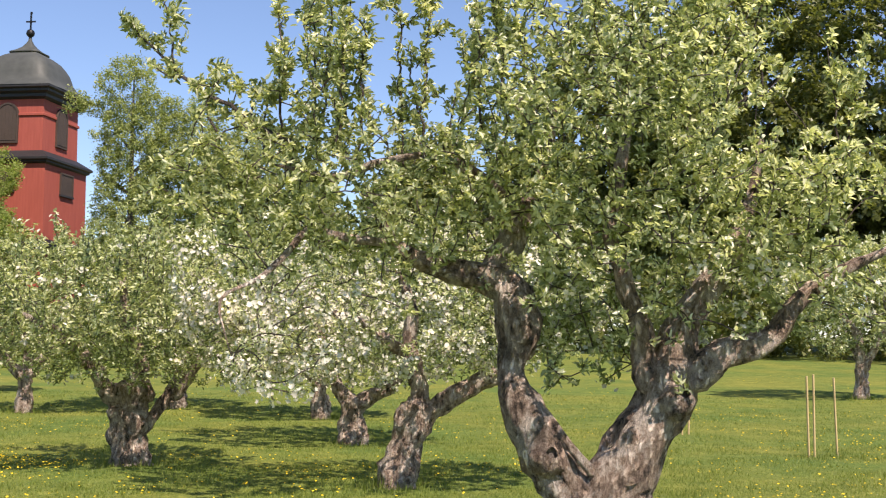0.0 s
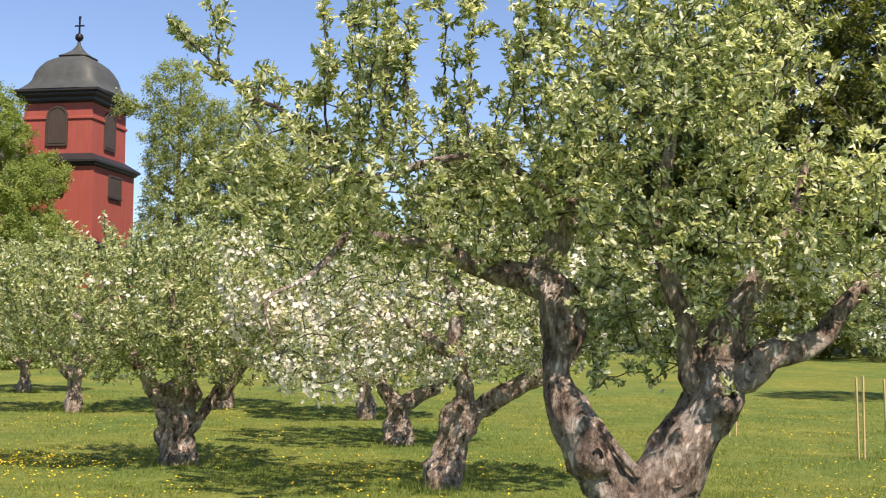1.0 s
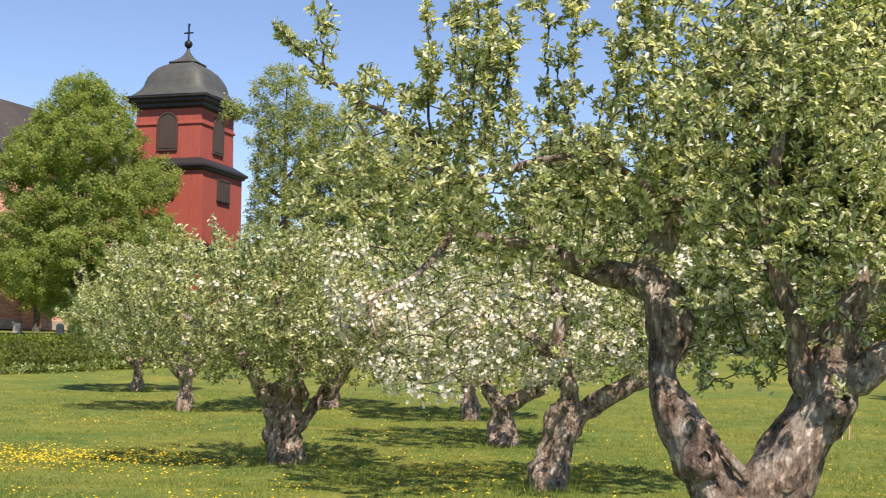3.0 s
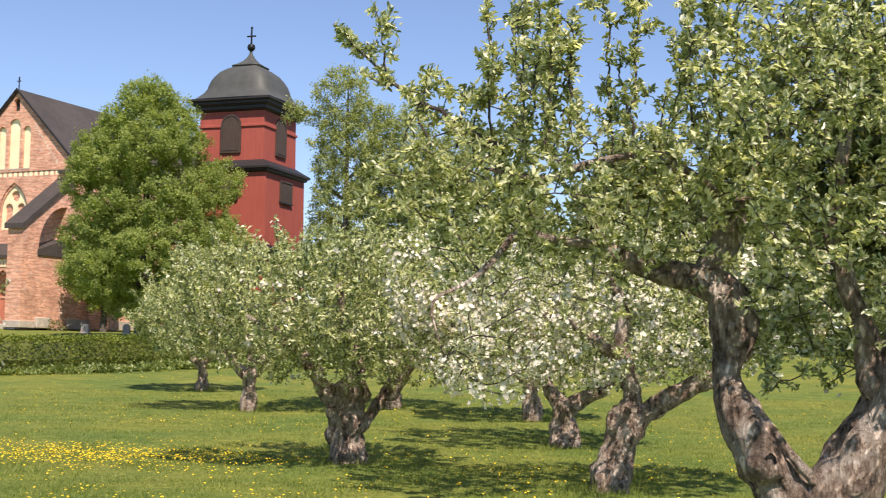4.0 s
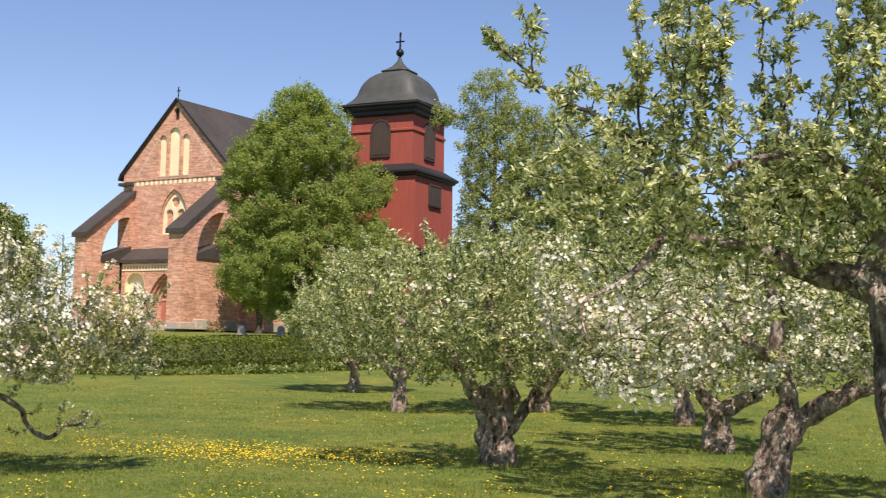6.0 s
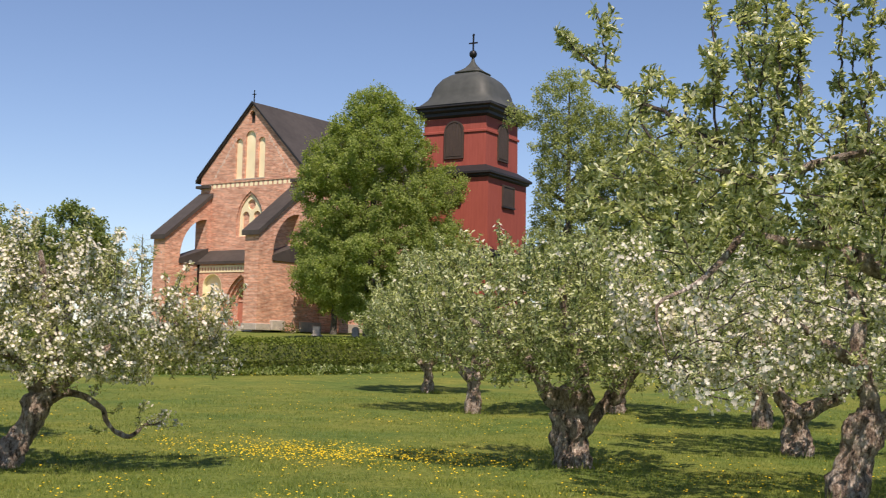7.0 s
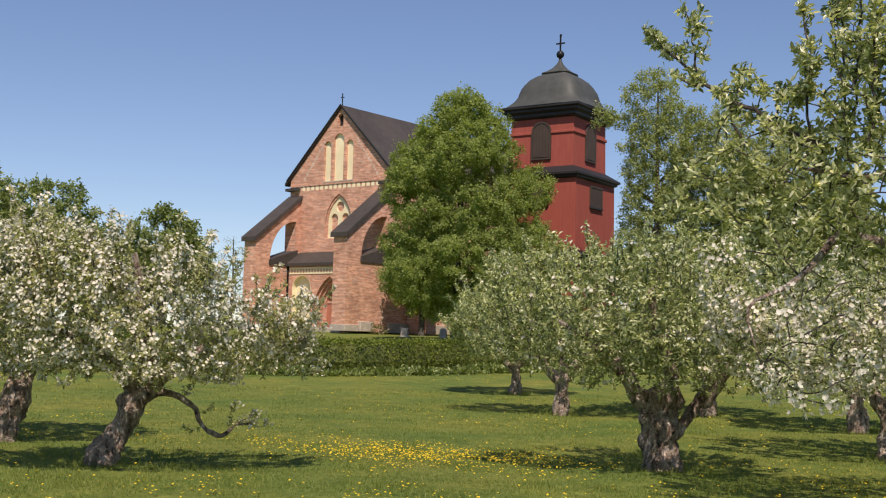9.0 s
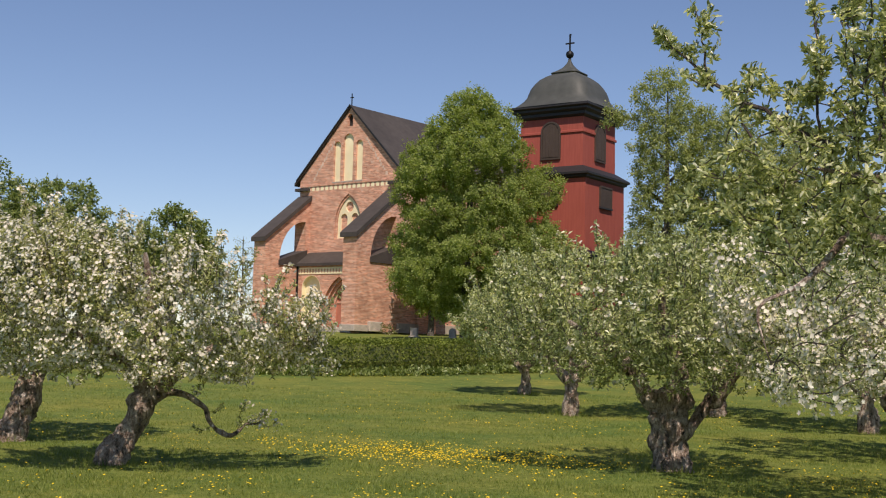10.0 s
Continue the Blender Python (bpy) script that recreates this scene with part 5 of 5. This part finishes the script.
def build_tower():
    bx, by = -9.05, 90.0
    g = ground_z(bx, by) - 0.1
    tw = thing("bell_tower", pose(bx, by, g, 0, 0, -22.6), "red-painted timber bell tower with black domed roof", "bell tower")
    z = lambda v: v - g
    part("base_storey", stack([(3.3, 0), (3.3, z(8.3))]), M_BOARD, tw)
    part("base_cornice", stack([(3.35, z(8.15)), (3.6, z(8.25)), (3.6, z(8.5)), (3.15, z(8.8))]), M_TARBLACK, tw)
    part("middle_storey", stack([(3.14, z(8.7)), (3.1, z(13.95))]), M_BOARD, tw)
    part("cornice", stack([(3.1, z(13.92)), (3.28, z(14.02)), (3.28, z(14.12)), (3.45, z(14.2)), (3.45, z(14.34)), (2.62, z(14.9))]), M_TARBLACK, tw, "black moulded cornice")
    part("upper_storey", stack([(2.6, z(14.7)), (2.56, z(18.9))]), M_BOARD, tw)
    part("string_course", stack([(2.64, z(17.3)), (2.67, z(17.33)), (2.67, z(17.47)), (2.64, z(17.5))]), M_BOARD, tw)
    part("eave_moulding", stack([(2.58, z(18.45)), (2.85, z(18.6)), (2.85, z(18.8)), (3.1, z(18.95)), (3.1, z(19.1)), (3.3, z(19.2)), (3.3, z(19.36))]), M_TARBLACK, tw, "black stepped eaves")
    dome = [(3.34, z(19.36)), (3.0, z(19.62)), (2.68, z(19.95)), (2.5, z(20.25)), (2.42, z(20.55)), (2.3, z(20.9)), (2.08, z(21.28)), (1.78, z(21.66)), (1.35, z(21.98)), (0.95, z(22.18)), (1.12, z(22.2)), (1.1, z(22.28)), (0.78, z(22.44)), (0.46, z(22.68)), (0.24, z(22.96)), (0.12, z(23.2)), (0.07, z(23.5))]
    roof = part("dome", rounded_stack(dome), M_DOME, tw, "dark sheet-metal bell-shaped dome")
    bm = bmesh.new()
    bmesh.ops.create_uvsphere(bm, u_segments=16, v_segments=10, radius=0.3, matrix=Matrix.Translation((0, 0, z(23.75))))
    part("finial_ball", bm, M_IRON, tw)
    part("cross", boxes((-0.05, 0.05, -0.05, 0.05, z(23.9), z(25.2)), (-0.36, 0.36, -0.045, 0.045, z(24.55), z(24.65))), M_IRON, tw)
    part("weather_vane", prism([(-0.1, z(25.15)), (0.08, z(25.12)), (0.12, z(25.28)), (-0.04, z(25.34))], -0.015, 0.015), M_IRON, tw)
    # belfry shutters and windows on all four faces
    for k in range(4):
        m = Matrix.Rotation(k * math.pi / 2, 4, 'Z')

        def put(ob):
            ob.matrix_basis = m
            return ob
        a = arch(-0.68, 0.68, z(15.5), z(18.1))
        sh = put(part("belfry_shutter", prism(a, -2.68, -2.55), M_SHUTTER, tw, "arched brown louvred belfry shutter"))
        part("frame", wall_with_holes(arch(-0.8, 0.8, z(15.42), z(18.22)), [a], -2.73, -2.56), M_SHUTTER, sh)
        for i in range(5):
            xx = -0.65 + i * 0.262
            hz = z(17.42) + math.sqrt(max(0.0, 0.68 ** 2 - max(abs(xx), abs(xx + 0.24)) ** 2)) - 0.04
            part("plank", boxes((xx, xx + 0.24, -2.71, -2.68, z(15.6), hz), bevel=0.008), M_SHUTTER, sh)
        w = put(part("window_shutter", boxes((-0.82, 0.82, -3.2, -3.08, z(12.1), z(13.48))), M_SHUTTER, tw, "square brown shutter"))
        part("sill", boxes((-0.98, 0.98, -3.28, -3.1, z(11.95), z(12.08))), M_TARBLACK, w)
        part("frame", wall_with_holes(arch(-0.95, 0.95, z(12.08), z(13.6), "rect"), [arch(-0.82, 0.82, z(12.11), z(13.48), "rect")], -3.24, -3.1), M_SHUTTER, w)


build_tower()


# ---- stakes, gravestones ----
def stake(x, y, h, lean):
    s = thing("wooden_stake", place(x, y, 20) @ pose(0, 0, 0, 0, lean, 0), "thin pale wooden stake guarding a young tree", "stake", "stakes round the young tree")
    bm = boxes((-0.013, 0.013, -0.013, 0.013, -0.05, h), bevel=0.003)
    part("post", bm, M_STAKE, s)


for x, y, h, l in [(9.41, 16.37, 1.25, -1.5), (9.59, 16.52, 1.27, -0.5), (10.03, 16.63, 1.22, -3.0), (9.28, 20.5, 0.55, 0), (9.45, 20.6, 0.5, 2)]:
    stake(x, y, h, l)


def gravestone(x, y, w, h, label, head):
    st = thing("gravestone", place(x, y, -20), label, "gravestone", "gravestones by the church")
    part("slab", prism(arch(-w / 2, w / 2, -0.1, h, head), -0.1, 0.1), M_STONE, st)
    part("foot", boxes((-w / 2 - 0.1, w / 2 + 0.1, -0.2, 0.2, -0.1, 0.12), bevel=0.02), M_STONE, st)


gravestone(-21.0, 92.8, 0.62, 0.75, "square weathered grey gravestone beside the church", "rect")
gravestone(-18.0, 93.0, 0.55, 0.8, "pale round-headed gravestone under the linden tree", "round")


# ---- stone outbuilding behind the bell tower ----
def outbuilding():
    ob = thing("outbuilding", pose(0.4, 107.0, 3.1, 0, 0, -12), "grey plastered outbuilding with a low roof behind trees", "building")
    win = [arch(-0.9 + 2.2 * k, 0.1 + 2.2 * k, 4.2, 5.8, "rect") for k in range(3)]
    part("front_wall", wall_with_holes([(-3.4, 0), (5.5, 0), (5.5, 7.4), (-3.4, 7.4)], win, 0, 0.4), M_STONE, ob)
    part("side_wall", boxes((-3.4, -3.0, 0.41, 6.0, 0, 7.4)), M_STONE, ob)
    part("side_wall", boxes((5.1, 5.5, 0.41, 6.0, 0, 7.4)), M_STONE, ob)
    part("roof", prism_x([(-0.4, 7.35), (-0.4, 7.55), (3.2, 9.2), (6.8, 7.55), (6.8, 7.35)], -3.7, 5.8), M_ROOF, ob)
    for w8 in win:
        part("window", prism(w8, 0.2, 0.3), M_GLASSDARK, ob)


outbuilding()


# ---- grass and dandelions ----
def build_grass():
    rng = np.random.default_rng(3)
    n = 260000
    r = 10.5 * np.exp(rng.uniform(0, 1, n) ** 1.15 * math.log(34 / 10.5))
    a = np.radians(rng.uniform(-35, 37, n))
    x, y = r * np.sin(a), r * np.cos(a)
    foot = np.array([(-0.23, 16.78), (-2.5, 26.48), (-4.37, 33.1), (0.54, 28.05), (3.12, 19.31), (3.45, 25.1), (2.76, 13.73), (-6.98, 14.13), (-9.74, 16.43), (18.15, 28.87), (9.6, 16.5)])
    k = 3300
    w8 = rng.integers(0, len(foot), k)
    ta, tr = rng.uniform(0, 6.28, k), 0.2 + np.abs(rng.normal(size=k)) * 0.13
    x[:k], y[:k] = foot[w8, 0] + np.cos(ta) * tr, foot[w8, 1] + np.sin(ta) * tr
    r = np.hypot(x, y)
    z = np.interp(r, GR, GZ) + np.array([0.05 * noise.noise((p * 0.25, q * 0.25, 0)) for p, q in zip(x, y)]) - 0.01
    h = rng.uniform(0.025, 0.06, n) * np.clip(np.array([1.0 + 0.9 * noise.noise((p * 1.1, q * 1.1, 5)) for p, q in zip(x, y)]), 0.4, 1.9)
    h[:k] *= rng.uniform(1.2, 3.2, k)
    w = 0.0035 + 0.0001 * r
    t = rng.uniform(0, 6.28, n)
    base = np.stack([x, y, z], 1)
    side = np.stack([np.cos(t) * w, np.sin(t) * w, np.zeros(n)], 1)
    lean = rng.normal(size=(n, 3)) * 0.03
    lean[:, 2] = h
    v = np.stack([base - side, base + side, base + lean], 1).reshape(-1, 3)
    f = np.arange(3 * n).reshape(-1, 3)
    tagged(new("grass", mesh_from("grass", v, f, M_BLADE)), "short green grass blades of the lawn", "grass", kind="stuff")
    # dandelions in drifts
    m = 150000
    r = 10.5 * np.exp(rng.uniform(0, 1, m) * math.log(45 / 10.5))
    a = np.radians(rng.uniform(-35, 37, m))
    x, y = r * np.sin(a), r * np.cos(a)
    k = np.array([noise.noise((p * 0.22 + 4, q * 0.35, 3)) + 0.6 * noise.noise((p * 0.9, q * 0.9, 8)) for p, q in zip(x, y)])
    drift = np.exp(-((y - 17.0 + 0.12 * (x + 4)) / 1.0) ** 2 - ((x + 4.0) / 2.6) ** 2)
    keep = rng.uniform(size=m) < np.clip(0.02 + 0.15 * k + 1.5 * drift * np.clip(0.6 + k, 0, 1.4), 0.007, 1.0)
    x, y, r = x[keep], y[keep], r[keep]
    c = len(x)
    z = np.interp(r, GR, GZ) + rng.uniform(0.03, 0.09, c)
    pos = np.stack([x, y, z], 1)
    d = unit(np.stack([rng.normal(size=c) * 0.25, rng.normal(size=c) * 0.25 - 0.15, np.ones(c)], 1))
    v, f = flowers(pos, d, rng.uniform(0.009, 0.0165, c), rng, True)
    tagged(new("dandelions", mesh_from("dandelions", v, f, M_DANDELION)), "yellow dandelion heads scattered in the grass", "dandelions", kind="stuff")


build_grass()
